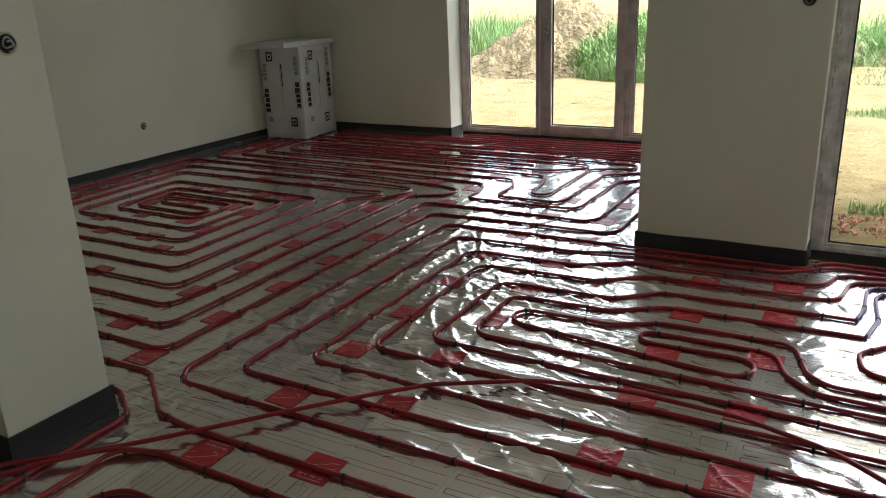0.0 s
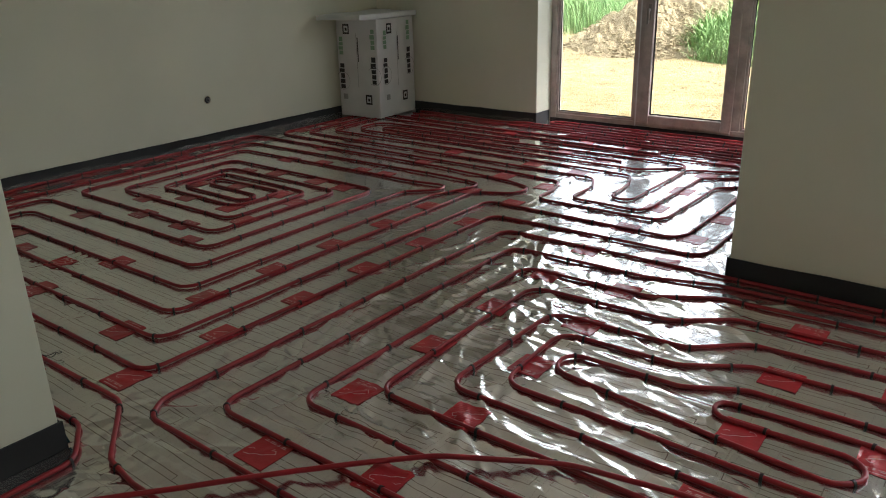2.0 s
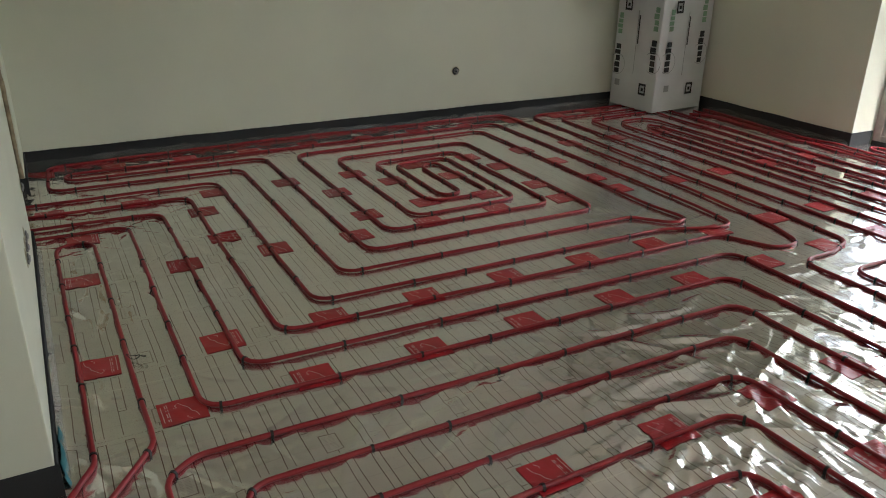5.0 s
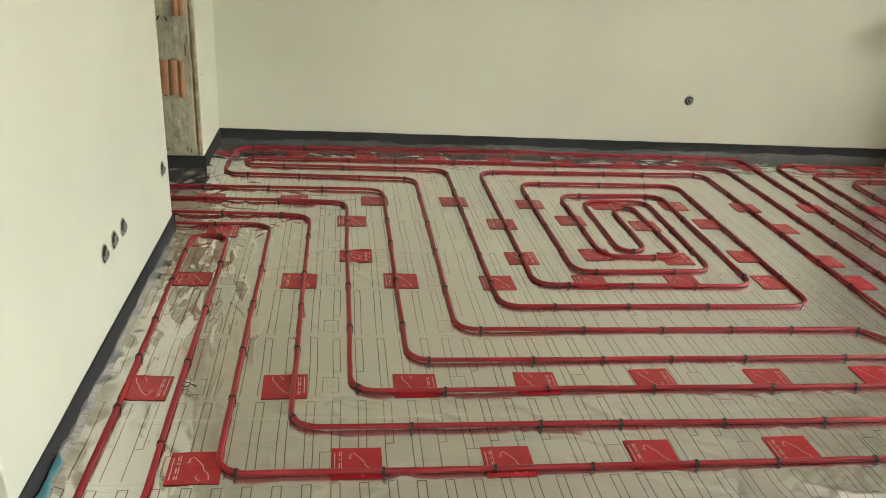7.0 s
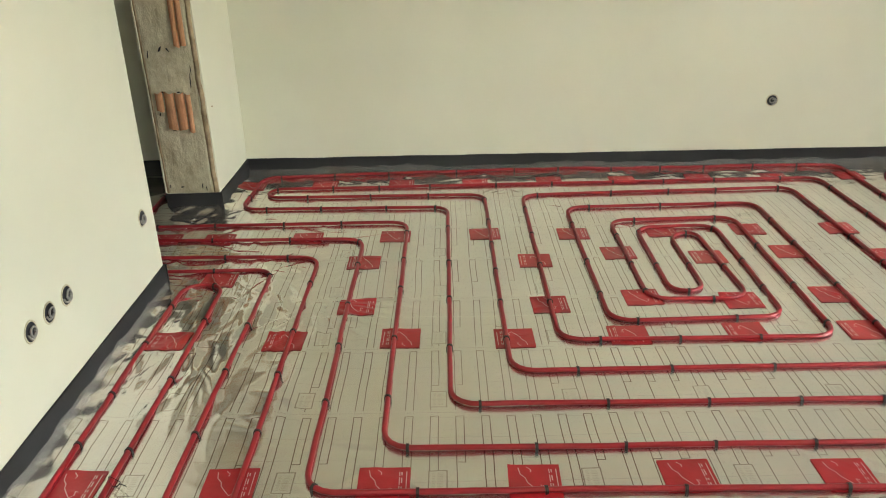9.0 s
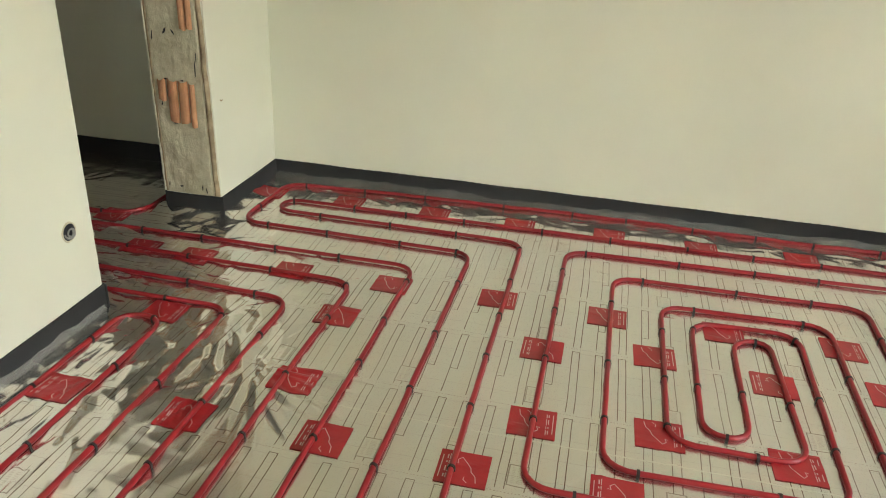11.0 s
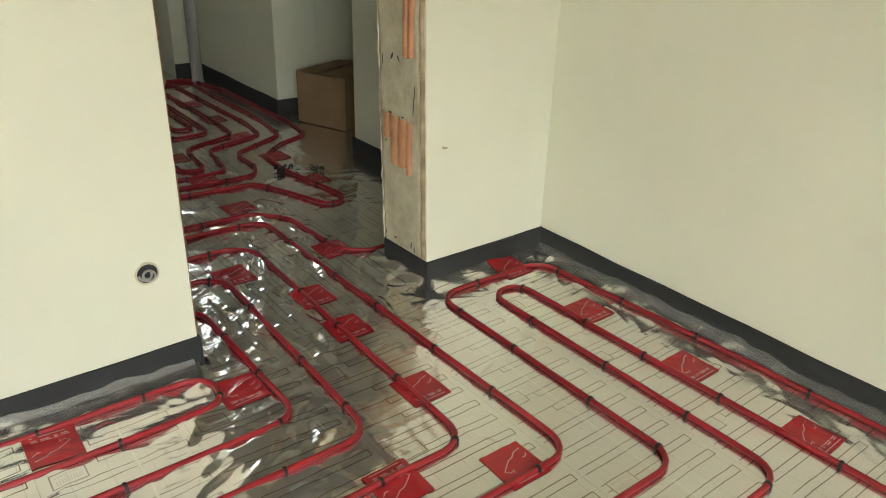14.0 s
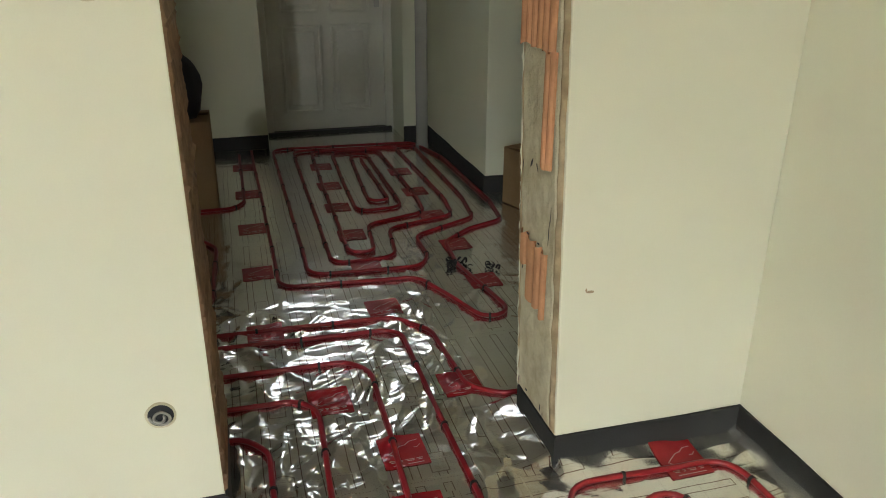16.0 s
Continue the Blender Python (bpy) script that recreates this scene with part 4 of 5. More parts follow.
def drape():
    global FZ
    FZ += swells(2.2, 2.2, 0.0016, 1) + swells(8, 6, 0.0009, 2) + swells(22, 18, 0.00014, 3)
    # x0, x1, y0, y1, folds, heading, turn, length, height, width
    for k, row in enumerate((
            (-2.5, -1.3, 2.4, 4.5, 120, 115, 0.35, 0.40, 0.0064, 0.012),
            (-2.4, 0.6, 1.0, 2.6, 200, 2, 0.5, 0.34, 0.0060, 0.013),
            (-0.4, 0.7, 2.4, 4.5, 90, -30, 0.6, 0.26, 0.0032, 0.010),
            (-2.7, -1.1, 4.5, 7.4, 260, 75, 0.7, 0.24, 0.0046, 0.014),
            (-5.8, -2.7, 5.0, 7.2, 150, 100, 0.8, 0.22, 0.0026, 0.013),
            (-3.2, -2.2, 2.0, 4.6, 110, 55, 0.5, 0.24, 0.0026, 0.012),
            (-5.8, -3.2, 2.3, 5.0, 210, 90, 1.2, 0.20, 0.0011, 0.011),
            (-4.5, -3.3, 1.95, 2.6, 34, 8, 0.35, 0.42, 0.0075, 0.026),
            (-2.5, -0.8, 2.3, 4.4, 34, 110, 0.6, 0.46, 0.0085, 0.022),
            (-4.5, -3.3, 1.9, 2.6, 40, 70, 0.6, 0.20, 0.0040, 0.012),
            (-5.1, -4.0, 1.9, 2.75, 70, 110, 0.6, 0.26, 0.0042, 0.015),
            (-5.2, -4.3, 0.7, 1.9, 75, 85, 0.55, 0.34, 0.0085, 0.017),
            (-5.2, -4.3, 0.7, 1.9, 80, 60, 1.0, 0.16, 0.0045, 0.010),
            (-1.7, -0.2, 2.1, 4.2, 130, -17, 0.28, 0.44, 0.0066, 0.012),
            (-5.8, -4.3, -0.2, 0.8, 90, 70, 0.9, 0.18, 0.0038, 0.014),
            (-5.8, -4.5, -2.0, -0.2, 60, 90, 1.0, 0.18, 0.0020, 0.018),
            (-5.88, -5.66, 1.9, 7.2, 150, 80, 0.5, 0.16, 0.0040, 0.012),
            (-4.3, -2.5, 1.87, 2.02, 60, 30, 0.6, 0.14, 0.0036, 0.010))):
        drag(*row, 100 + k)
    rng = random.Random(77)
    # where the sheet was pulled tight to the pipes before the doorway the folds stand in sheaves
    for x, y, heading, n in ((-4.15, 2.55, 0.9, 16), (-4.15, 2.55, -0.3, 10), (-4.45, 2.30, 0.2, 10), (-3.70, 2.20, 0.1, 9), (-3.95, 2.10, -0.1, 8), (-4.75, 1.5, 1.2, 10), (-4.9, 1.1, 1.0, 10)):
        for k in range(n):
            a = heading + (k - n / 2) * 0.10 + rng.uniform(-0.04, 0.04)
            long = rng.uniform(0.25, 0.48)
            crease(x + 0.55 * long * math.cos(a), y + 0.55 * long * math.sin(a), a, long, rng.uniform(0.004, 0.008), rng.uniform(0.009, 0.014), rng.uniform(-0.2, 0.2), 1.8)
    for pts in PIPES:
        for a, b, c in zip(pts, pts[1:], pts[2:]):
            u, v = Vector(b) - Vector(a), Vector(c) - Vector(b)
            if u.length < 0.05 or v.length < 0.05:
                continue
            out = u.normalized() - v.normalized()
            if out.length > 0.5:
                fan(b[0], b[1], rng, 5, 0.17, 0.0034, 0.009, math.atan2(out.y, out.x), 1.0)
        for p in resample([Vector((x, y, 0)) for x, y in pts], 0.36):
            fan(p.x + rng.uniform(-0.02, 0.02), p.y + rng.uniform(-0.02, 0.02), rng, 2, 0.12, 0.0020, 0.007)
    FZ = np.clip(FZ, -0.006, 0.012)
    gx, gy = np.meshgrid(FX, FY)
    FZ += curl(gx, gy)


def foil_height(x, y):
    i = min(max(int(np.searchsorted(FX, x)) - 1, 0), len(FX) - 2)
    j = min(max(int(np.searchsorted(FY, y)) - 1, 0), len(FY) - 2)
    f, g = (x - FX[i]) / (FX[i + 1] - FX[i]), (y - FY[j]) / (FY[j + 1] - FY[j])
    return float((FZ[j, i] * (1 - f) + FZ[j, i + 1] * f) * (1 - g) + (FZ[j + 1, i] * (1 - f) + FZ[j + 1, i + 1] * f) * g)


def foil_floor():
    """The one sheet of foil over the whole floor, on the draped grid."""
    nx, ny = len(FX), len(FY)
    gx, gy = np.meshgrid(FX, FY)
    co = np.stack((gx, gy, FZ), axis=-1).reshape(-1, 3)
    k = (np.arange(ny - 1)[:, None] * nx + np.arange(nx - 1)[None, :])
    keep = ~((gx[:-1, :-1] > -1.0) & (gy[:-1, :-1] > 4.70))
    k = k[keep]
    quads = np.stack((k, k + 1, k + nx + 1, k + nx), axis=-1)
    me = bpy.data.meshes.new("floor")
    me.vertices.add(len(co))
    me.vertices.foreach_set("co", co.ravel())
    me.loops.add(quads.size)
    me.loops.foreach_set("vertex_index", quads.ravel().astype(np.int32))
    me.polygons.add(len(quads))
    me.polygons.foreach_set("loop_start", np.arange(0, quads.size, 4, dtype=np.int32))
    me.update(calc_edges=True)
    me.polygons.foreach_set("use_smooth", np.ones(len(quads), dtype=bool))
    me.materials.append(foil)
    return tagged(new("floor", me), "crumpled silvery foil over floor insulation, printed with a fine grid", "floor", kind="structure")


drape()
floor = foil_floor()
for i, pts in enumerate(PIPES):
    pipe(pts, i + 1)
# two leads whose ends are still a purple blue, and the lead that crosses over the others
pipe([(0.13, 3.885), (0.16, 4.05), (0.165, 4.33), (0.3, 4.38), (2.9, 4.38)], 41, pipe_purple, label="purple-blue bend of heating pipe beside the window")
pipe([(0.17, 3.70), (0.22, 3.93), (0.20, 4.24), (0.32, 4.31), (2.9, 4.31)], 42, pipe_purple, label="purple-blue bend of heating pipe beside the window")
pipe([(-2.58, 0.6), (-2.50, 1.28), (-2.23, 1.52), (-2.02, 1.73), (-1.84, 1.94), (-1.62, 2.20), (-1.32, 2.51), (-0.95, 2.72), (-0.60, 2.785), (-0.19, 2.77), (0.11, 2.68), (0.8, 2.2), (1.4, 1.2)], 43,
     lift=lambda f: 0.019 * min(1, 8 * f, 8 * (1 - f)), radius=0.3, label="red heating pipe lead crossing loosely over the other pipes")
pipe([(-2.46, 0.6), (-2.40, 1.22), (-2.27, 1.45), (-2.13, 1.62), (-1.92, 1.72)], 44, lift=lambda f: 0.016 * min(1, 8 * f, 8 * (1 - f)), radius=0.2, label="red heating pipe lead laid loosely over the foil")


def clip_mesh():
    """A plastic staple over the pipe: a half hoop on two barbed feet."""
    bm = bmesh.new()
    ri, ro, w = R_PIPE + 0.0004, R_PIPE + 0.0032, 0.0048
    prev = None
    pts = [(-1, -1.35)] + [(math.cos(a), math.sin(a)) for a in [math.pi - k * math.pi / 6 for k in range(7)]] + [(1, -1.35)]
    for cx, cz in pts:
        cur = [bm.verts.new((s * w, cx * r, cz * r if cz > -1 else -R_PIPE * 1.1)) for r in (ri, ro) for s in (-1, 1)]
        if prev:
            for a, b in ((0, 1), (1, 3), (3, 2), (2, 0)):
                bm.faces.new((prev[a], prev[b], cur[b], cur[a]))
        prev = cur
    bmesh.ops.recalc_face_normals(bm, faces=bm.faces[:])
    return mesh_of("pipe_clip", bm, clip_black)


CLIP = clip_mesh()
near = [c for c in ALL_CLIPS if -5.9 < c[0].x < -0.4 and 1.2 < c[0].y < 4.9][:300]
chosen = {id(c) for c in near}
for c, a in near:
    ob = new("pipe_clip", CLIP)
    ob.matrix_world = Matrix.Translation(c) @ Matrix.Rotation(a, 4, 'Z')
    ob.parent = floor
rest_v, rest_f = [], []
cv, cf = [v.co.copy() for v in CLIP.vertices], [tuple(p.vertices) for p in CLIP.polygons]
for item in ALL_CLIPS:
    if id(item) in chosen:
        continue
    m = Matrix.Translation(item[0]) @ Matrix.Rotation(item[1], 4, 'Z')
    k = len(rest_v)
    rest_v += [tuple(m @ v) for v in cv]
    rest_f += [tuple(i + k for i in f) for f in cf]
me = bpy.data.meshes.new("pipe_clips")
me.from_pydata(rest_v, [], rest_f)
me.materials.append(clip_black)
rest = new("pipe_clips", me)
rest.parent = floor
tagged(rest, kind="stuff")


def patch_mesh():
    """A red printed field on the foil: a wavy white line and bars of small print."""
    bm = bmesh.new()
    n = 14
    grid = [[bm.verts.new((-0.070 + 0.140 * i / n, -0.075 + 0.15 * j / n, 0.0015 * noise.noise(Vector((i * 0.7, j * 0.7, 1))))) for j in range(n + 1)] for i in range(n + 1)]
    for i in range(n):
        for j in range(n):
            bm.faces.new((grid[i][j], grid[i + 1][j], grid[i + 1][j + 1], grid[i][j + 1]))

    def flat(pts, w):
        prev = None
        for k, p in enumerate(pts):
            a, b = Vector(pts[max(k - 1, 0)]), Vector(pts[min(k + 1, len(pts) - 1)])
            d = (b - a).normalized()
            s = Vector((-d.y, d.x)) * w
            cur = [bm.verts.new((p[0] + s.x, p[1] + s.y, 0.0026)), bm.verts.new((p[0] - s.x, p[1] - s.y, 0.0026))]
            if prev:
                f = bm.faces.new((prev[0], prev[1], cur[1], cur[0]))
                f.material_index = 1
            prev = cur
    wave = [(-0.055, -0.045), (-0.028, -0.040), (-0.012, -0.026), (0.006, -0.022), (0.030, -0.004), (0.045, 0.008), (0.034, 0.020), (0.018, 0.016), (0.022, 0.026)]
    flat(wave, 0.0014)
    flat([(-0.058, -0.020), (-0.046, -0.008), (-0.036, -0.010)], 0.0012)
    x = -0.050
    for k in range(4):
        wide = (0.019, 0.030, 0.012, 0.024)[k]
        flat([(x, 0.044), (x + wide, 0.0445)], 0.0014)
        flat([(x + 0.002, 0.0505), (x + wide * 0.8, 0.051)], 0.0018)
        x += wide + 0.006
    flat([(-0.050, 0.0645), (0.045, 0.0645)], 0.0014)
    bmesh.ops.recalc_face_normals(bm, faces=bm.faces[:])
    return mesh_of("logo_patch", bm, [print_red, print_white])


PATCH = patch_mesh()
rng = random.Random(12)
# columns of printed fields: x, first y, step, last y
COLUMNS = [(-5.66, 1.93, 0.445, 7.2), (-4.86, 1.95, 0.443, 7.2), (-4.54, 2.71, 0.80, 5.2), (-4.10, 2.71, 0.80, 5.2), (-4.60, 3.90, 0.80, 5.2), (-4.15, 3.90, 0.80, 5.2), (-3.85, 2.02, 0.442, 7.2), (-3.05, 2.01, 0.443, 7.2),
           (-2.64, 2.24, 0.46, 7.2), (-1.81, 1.78, 0.455, 7.0), (-1.40, 1.90, 0.44, 6.9), (-0.58, 1.45, 0.445, 4.4), (-0.18, 1.50, 0.455, 4.4), (0.65, 1.30, 0.45, 4.4), (1.05, 1.45, 0.45, 4.4), (-1.0, 1.1, 0.9, 1.5),
           (-4.50, -1.6, 0.60, 1.0), (-5.0, -1.5, 0.44, 0.9), (-5.5, -1.26, 0.45, 0.8), (-4.86, 1.68, 9, 1.7), (-4.69, 1.35, 9, 1.4), (-5.15, 1.36, 9, 1.4), (-4.385, 2.075, 9, 2.2)]
for x, y, step, last in COLUMNS:
    while y <= last:
        if not (y > 4.4 and x > -1.15):
            m = Matrix.Translation((x + rng.uniform(-0.01, 0.01), y + rng.uniform(-0.01, 0.01), 0)) @ Matrix.Rotation(rng.uniform(-0.03, 0.03) + (math.pi if x in (-3.85, -4.54, -2.64, -1.40, -0.18) else 0), 4, 'Z')
            sheet = PATCH.copy()
            for v in sheet.vertices:
                q = m @ v.co
                v.co.z = foil_height(q.x, q.y) + (0.0034 if v.index > 224 else 0.0024)
            ob = new("logo_patch", sheet)
            ob.matrix_world = m
            ob.parent = floor
        y += step


# ---- things in the room ----
def insulation_pack():
    """A tall pack of polystyrene boards in printed film, standing in the corner, a loose board on top."""
    e = thing("insulation_pack", "tall white film-wrapped pack of polystyrene boards in the corner", "insulation pack", at=(-5.63, 7.03, 0))
    e.rotation_euler = (0, 0, radians(4))
    X, Y, H = 0.265, 0.31, 1.0
    bm = bmesh.new()
    v = cube(bm, (-X, -Y, 0.012), (X, Y, H), 0.012)
    bmesh.ops.subdivide_edges(bm, edges=bm.edges[:], cuts=6, use_grid_fill=True)
    for w in bm.verts:
        w.co += 0.006 * noise.noise_vector(w.co * 5) + 0.003 * noise.noise_vector(w.co * 19)
        w.co.z = max(w.co.z, 0.012)
    part("film_wrap", bm, wrap_white, e, smooth=True)

    def put(face, u, z):
        return (u, -Y - 0.0095, z) if face == "front" else (X + 0.0095, u, z)

    def arc(bm, face, cu, cz, r0, r1, a0, a1, steps):
        prev = None
        for k in range(steps + 1):
            a = a0 + (a1 - a0) * k / steps
            cur = [bm.verts.new(put(face, cu + r * math.cos(a), cz + r * math.sin(a))) for r in (r0, r1)]
            if prev:
                bm.faces.new((prev[0], prev[1], cur[1], cur[0]))
            prev = cur

    def bar(bm, face, u0, z0, u1, z1):
        bm.faces.new([bm.verts.new(put(face, u, z)) for u, z in ((u0, z0), (u1, z0), (u1, z1), (u0, z1))])

    def word(face, mat, u, z0, count, size, seed, name="printed_word"):
        """A line of heavy plain bars running up the side in place of large print."""
        rng = random.Random(seed)
        bm = bmesh.new()
        z = z0
        for k in range(count):
            long, left = size * rng.uniform(1.3, 1.9), size * rng.uniform(0.85, 1.5)
            bar(bm, face, u - left, z, u + size * 0.9, z + long)
            z += long + size * 0.35
        part(name, bm, mat, e)
    for face, c1, c2, up in (("front", -0.20, 0.215, 0.30), ("side", -0.195, 0.20, 0.36)):
        for q, (col, z0) in enumerate(((c1, up), (c2, up + 0.06))):
            word(face, wrap_black, col, z0, 5, 0.029, 3 + q)
            word(face, wrap_green, col, z0 + 0.345, 4, 0.025, 9 + q)
            bm = bmesh.new()
            arc(bm, face, col, z0 + 0.08, 0.088, 0.093, -2.2, 2.4, 26)
            part("printed_ring", bm, wrap_grey, e)
        bm = bmesh.new()
        bar(bm, face, 0.0, 0.32, 0.007, 0.86)
        bar(bm, face, c1 - 0.01, 0.19, c1 + 0.05, 0.245)
        part("fine_print", bm, wrap_grey, e)
        bm = bmesh.new()
        bar(bm, face, 0.012, 0.58, 0.026, 0.82)
        part("small_print", bm, wrap_black, e)
        for cu, cz in ((c2 - 0.085, 0.20), (c1 + 0.075, 0.90)):
            bm = bmesh.new()
            bar(bm, face, cu - 0.042, cz - 0.05, cu + 0.042, cz - 0.032)
            bar(bm, face, cu - 0.042, cz + 0.032, cu + 0.042, cz + 0.05)
            bar(bm, face, cu - 0.042, cz - 0.032, cu - 0.026, cz + 0.032)
            bar(bm, face, cu + 0.026, cz - 0.032, cu + 0.042, cz + 0.032)
            bar(bm, face, cu - 0.012, cz - 0.016, cu + 0.014, cz + 0.012)
            part("square_mark", bm, wrap_black, e)
    bm = bmesh.new()
    cube(bm, (-0.26, -0.60, H + 0.004), (0.30, 0.32, H + 0.055), 0.012)
    bmesh.ops.subdivide_edges(bm, edges=bm.edges[:], cuts=9, use_grid_fill=True)
    for w in bm.verts:
        w.co += 0.014 * noise.noise_vector(w.co * 7) + 0.006 * noise.noise_vector(w.co * 23)
        w.co.z = max(w.co.z, H - 0.002)
    part("loose_board", bm, wrap_white, e, "crumpled white board laid on the pack", smooth=True)
    return e


insulation_pack()


def wall_box(x, y, z, axis, sign, wires=True, group="wall boxes"):
    """An empty round wiring box in the plaster: rim, a dark disc painting its shaded hollow, a curl of cable."""
    e = thing("wall_box", "open round wiring box in plaster with a cable curled inside", "socket box", group, (x, y, z))
    e.rotation_euler = {("x", 1): (0, radians(90), 0), ("x", -1): (0, radians(-90), 0), ("y", 1): (radians(-90), 0, 0), ("y", -1): (radians(90), 0, 0)}[(axis, sign)]
    bm = bmesh.new()
    r0, r1 = 0.031, 0.035
    prev = None
    first = None
    for k in range(24):
        a = 2 * math.pi * k / 24
        c, s = math.cos(a), math.sin(a)
        j = 1 + 0.06 * noise.noise(Vector((c * 2, s * 2, x + y)))
        cur = [bm.verts.new((c * r1 * j * 1.06, s * r1 * j * 1.06, 0.0005)), bm.verts.new((c * r1, s * r1, 0.003)), bm.verts.new((c * r0, s * r0, 0.003)), bm.verts.new((c * r0, s * r0, 0.0012))]
        if prev:
            for i in range(3):
                bm.faces.new((prev[i], cur[i], cur[i + 1], prev[i + 1]))
        else:
            first = cur
        prev = cur
    for i in range(3):
        bm.faces.new((prev[i], first[i], first[i + 1], prev[i + 1]))
    part("rim", bm, mortar, e)
    # flush dark disc: the shade inside the box is put into its colour
    bm = bmesh.new()
    ring(bm, (0, 0, 0.0008), 0.0315, 0.0012)
    part("hollow_shade", bm, dark_stuff, e, "dark disc painted as the box's shaded hollow")
    if wires:
        bm = bmesh.new()
        prev = None
        for k in range(40):
            f = k / 39
            a = 2 * math.pi * 1.6 * f
            rr = 0.024 * (1 - 0.7 * f) * (1 + 0.45 * noise.noise(Vector((f * 7, x * 5, y * 5 + z))))
            c = Vector((rr * math.cos(a), rr * math.sin(a), 0.006 + 0.006 * f))
            u = Vector((math.cos(a), math.sin(a), 0)) * 0.004
            cur = [bm.verts.new(c + u), bm.verts.new(c + Vector((0, 0, 0.004))), bm.verts.new(c - u), bm.verts.new(c - Vector((0, 0, 0.004)))]
            if prev:
                for i in range(4):
                    bm.faces.new((prev[i], cur[i], cur[(i + 1) % 4], prev[(i + 1) % 4]))
            prev = cur
        part("cable", bm, wire_grey, e, "pale cable coiled in the box", smooth=True)
    return e


wall_box(WEST, 5.076, 0.406, "x", 1)
for bx in (-3.30, -3.418, -3.537, -4.22):
    wall_box(bx, DOORWALL, 0.372, "y", 1)
wall_box(-0.262, 4.545, 1.40, "y", -1)
wall_box(-4.125, DOORWALL, 1.385, "y", 1)
wall_box(-4.212, DOORWALL, 1.38, "y", 1)
wall_box(-2.38, 1.733, 1.40, "x", 1)


def brick_jamb():
    """The raw side of the doorway: mortar with hollow bricks showing in two places, plaster broken off along the edges."""
    e = new("jamb")
    tagged(e, "raw door jamb of grey mortar and exposed hollow bricks", "door jamb", kind="structure")
    x = -5.285

    def slab(name, y0, y1, z0, z1, mat, out, rough, seed, label="", comb=0.0):
        bm = bmesh.new()
        ny, nz = max(3, int((y1 - y0) / (0.006 if comb else 0.012))), max(2, int((z1 - z0) / 0.014))
        g = []
        for i in range(ny + 1):
            row = []
            for k in range(nz + 1):
                y, z = y0 + (y1 - y0) * i / ny, z0 + (z1 - z0) * k / nz
                p = Vector((y * 9, z * 9, seed))
                dy = 0.010 * noise.noise(p) if i in (0, ny) else 0
                dz = 0.012 * noise.noise(p + Vector((3, 3, 3))) if k in (0, nz) and z0 > 0.2 else 0
                edge = 0.0 if i in (0, ny) or k in (0, nz) else 1.0
                row.append(bm.verts.new((x + LEAN * z + 0.001 + edge * (out + rough * noise.noise(p * 2.2) + comb * noise.noise(Vector((y * 75, z * 7, seed))) + comb * 0.6 * noise.noise(Vector((y * 30, z * 34, seed)))), y + dy, z + dz)))
            g.append(row)
        for i in range(ny):
            for k in range(nz):
                bm.faces.new((g[i][k], g[i + 1][k], g[i + 1][k + 1], g[i][k + 1]))
        part(name, bm, mat, e, label, smooth=True)
    slab("mortar", 1.570, 1.818, 0.105, 2.09, mortar, 0.008, 0.004, 1, comb=0.0014)
    slab("plaster_edge", 1.815, 1.843, 0.105, 2.09, plaster_edge, 0.009, 0.005, 2, "broken brown plaster edge")
    slab("plaster_edge", 1.560, 1.580, 0.105, 2.09, plaster_edge, 0.009, 0.006, 3, "broken brown plaster edge")

    def brick(y0, y1, z0, z1, n):
        bm = bmesh.new()
        w = (y1 - y0) / n
        for k in range(n):
            seg = 6
            prev = None
            for i in range(seg + 1):
                a = math.pi * i / seg
                yy = y0 + w * k + w * (0.5 - 0.46 * math.cos(a))
                xx = x + 0.012 + 0.013 * math.sin(a) + LEAN * (z0 + z1) / 2
                cur = [bm.verts.new((xx, yy, z0 + 0.014 * noise.noise(Vector((yy * 40, z0, 1))))), bm.verts.new((xx, yy, z1 + 0.014 * noise.noise(Vector((yy * 40, z1, 4)))))]
                if prev:
                    bm.faces.new((prev[0], cur[0], cur[1], prev[1]))
                prev = cur
        part("hollow_brick", bm, terracotta, e, "exposed orange hollow brick with ribs")
    brick(1.590, 1.634, 0.565, 0.668, 1)
    brick(1.636, 1.745, 0.470, 0.662, 2)
    brick(1.746, 1.776, 0.455, 0.655, 1)
    brick(1.735, 1.80, 0.90, 1.20, 2)
    brick(1.575, 1.80, 1.20, 1.44, 6)

    def painted_gap(y, z, w, h, lean, seed):
        """A flat dark fleck painting the shade of a gap where mortar broke away."""
        bm = bmesh.new()
        ring_ = []
        for k in range(9):
            a = 2 * math.pi * k / 9
            j = 1 + 0.6 * noise.noise(Vector((math.cos(a) * 2, math.sin(a) * 2, seed)))
            u, v = w * j * math.cos(a), h * j * math.sin(a)
            ring_.append(bm.verts.new((x + LEAN * z + 0.0155, y + u + lean * v, z + v)))
        bm.faces.new(ring_)
        part("gap", bm, dark_stuff, e, "flat dark fleck painted as a shaded gap in the mortar")
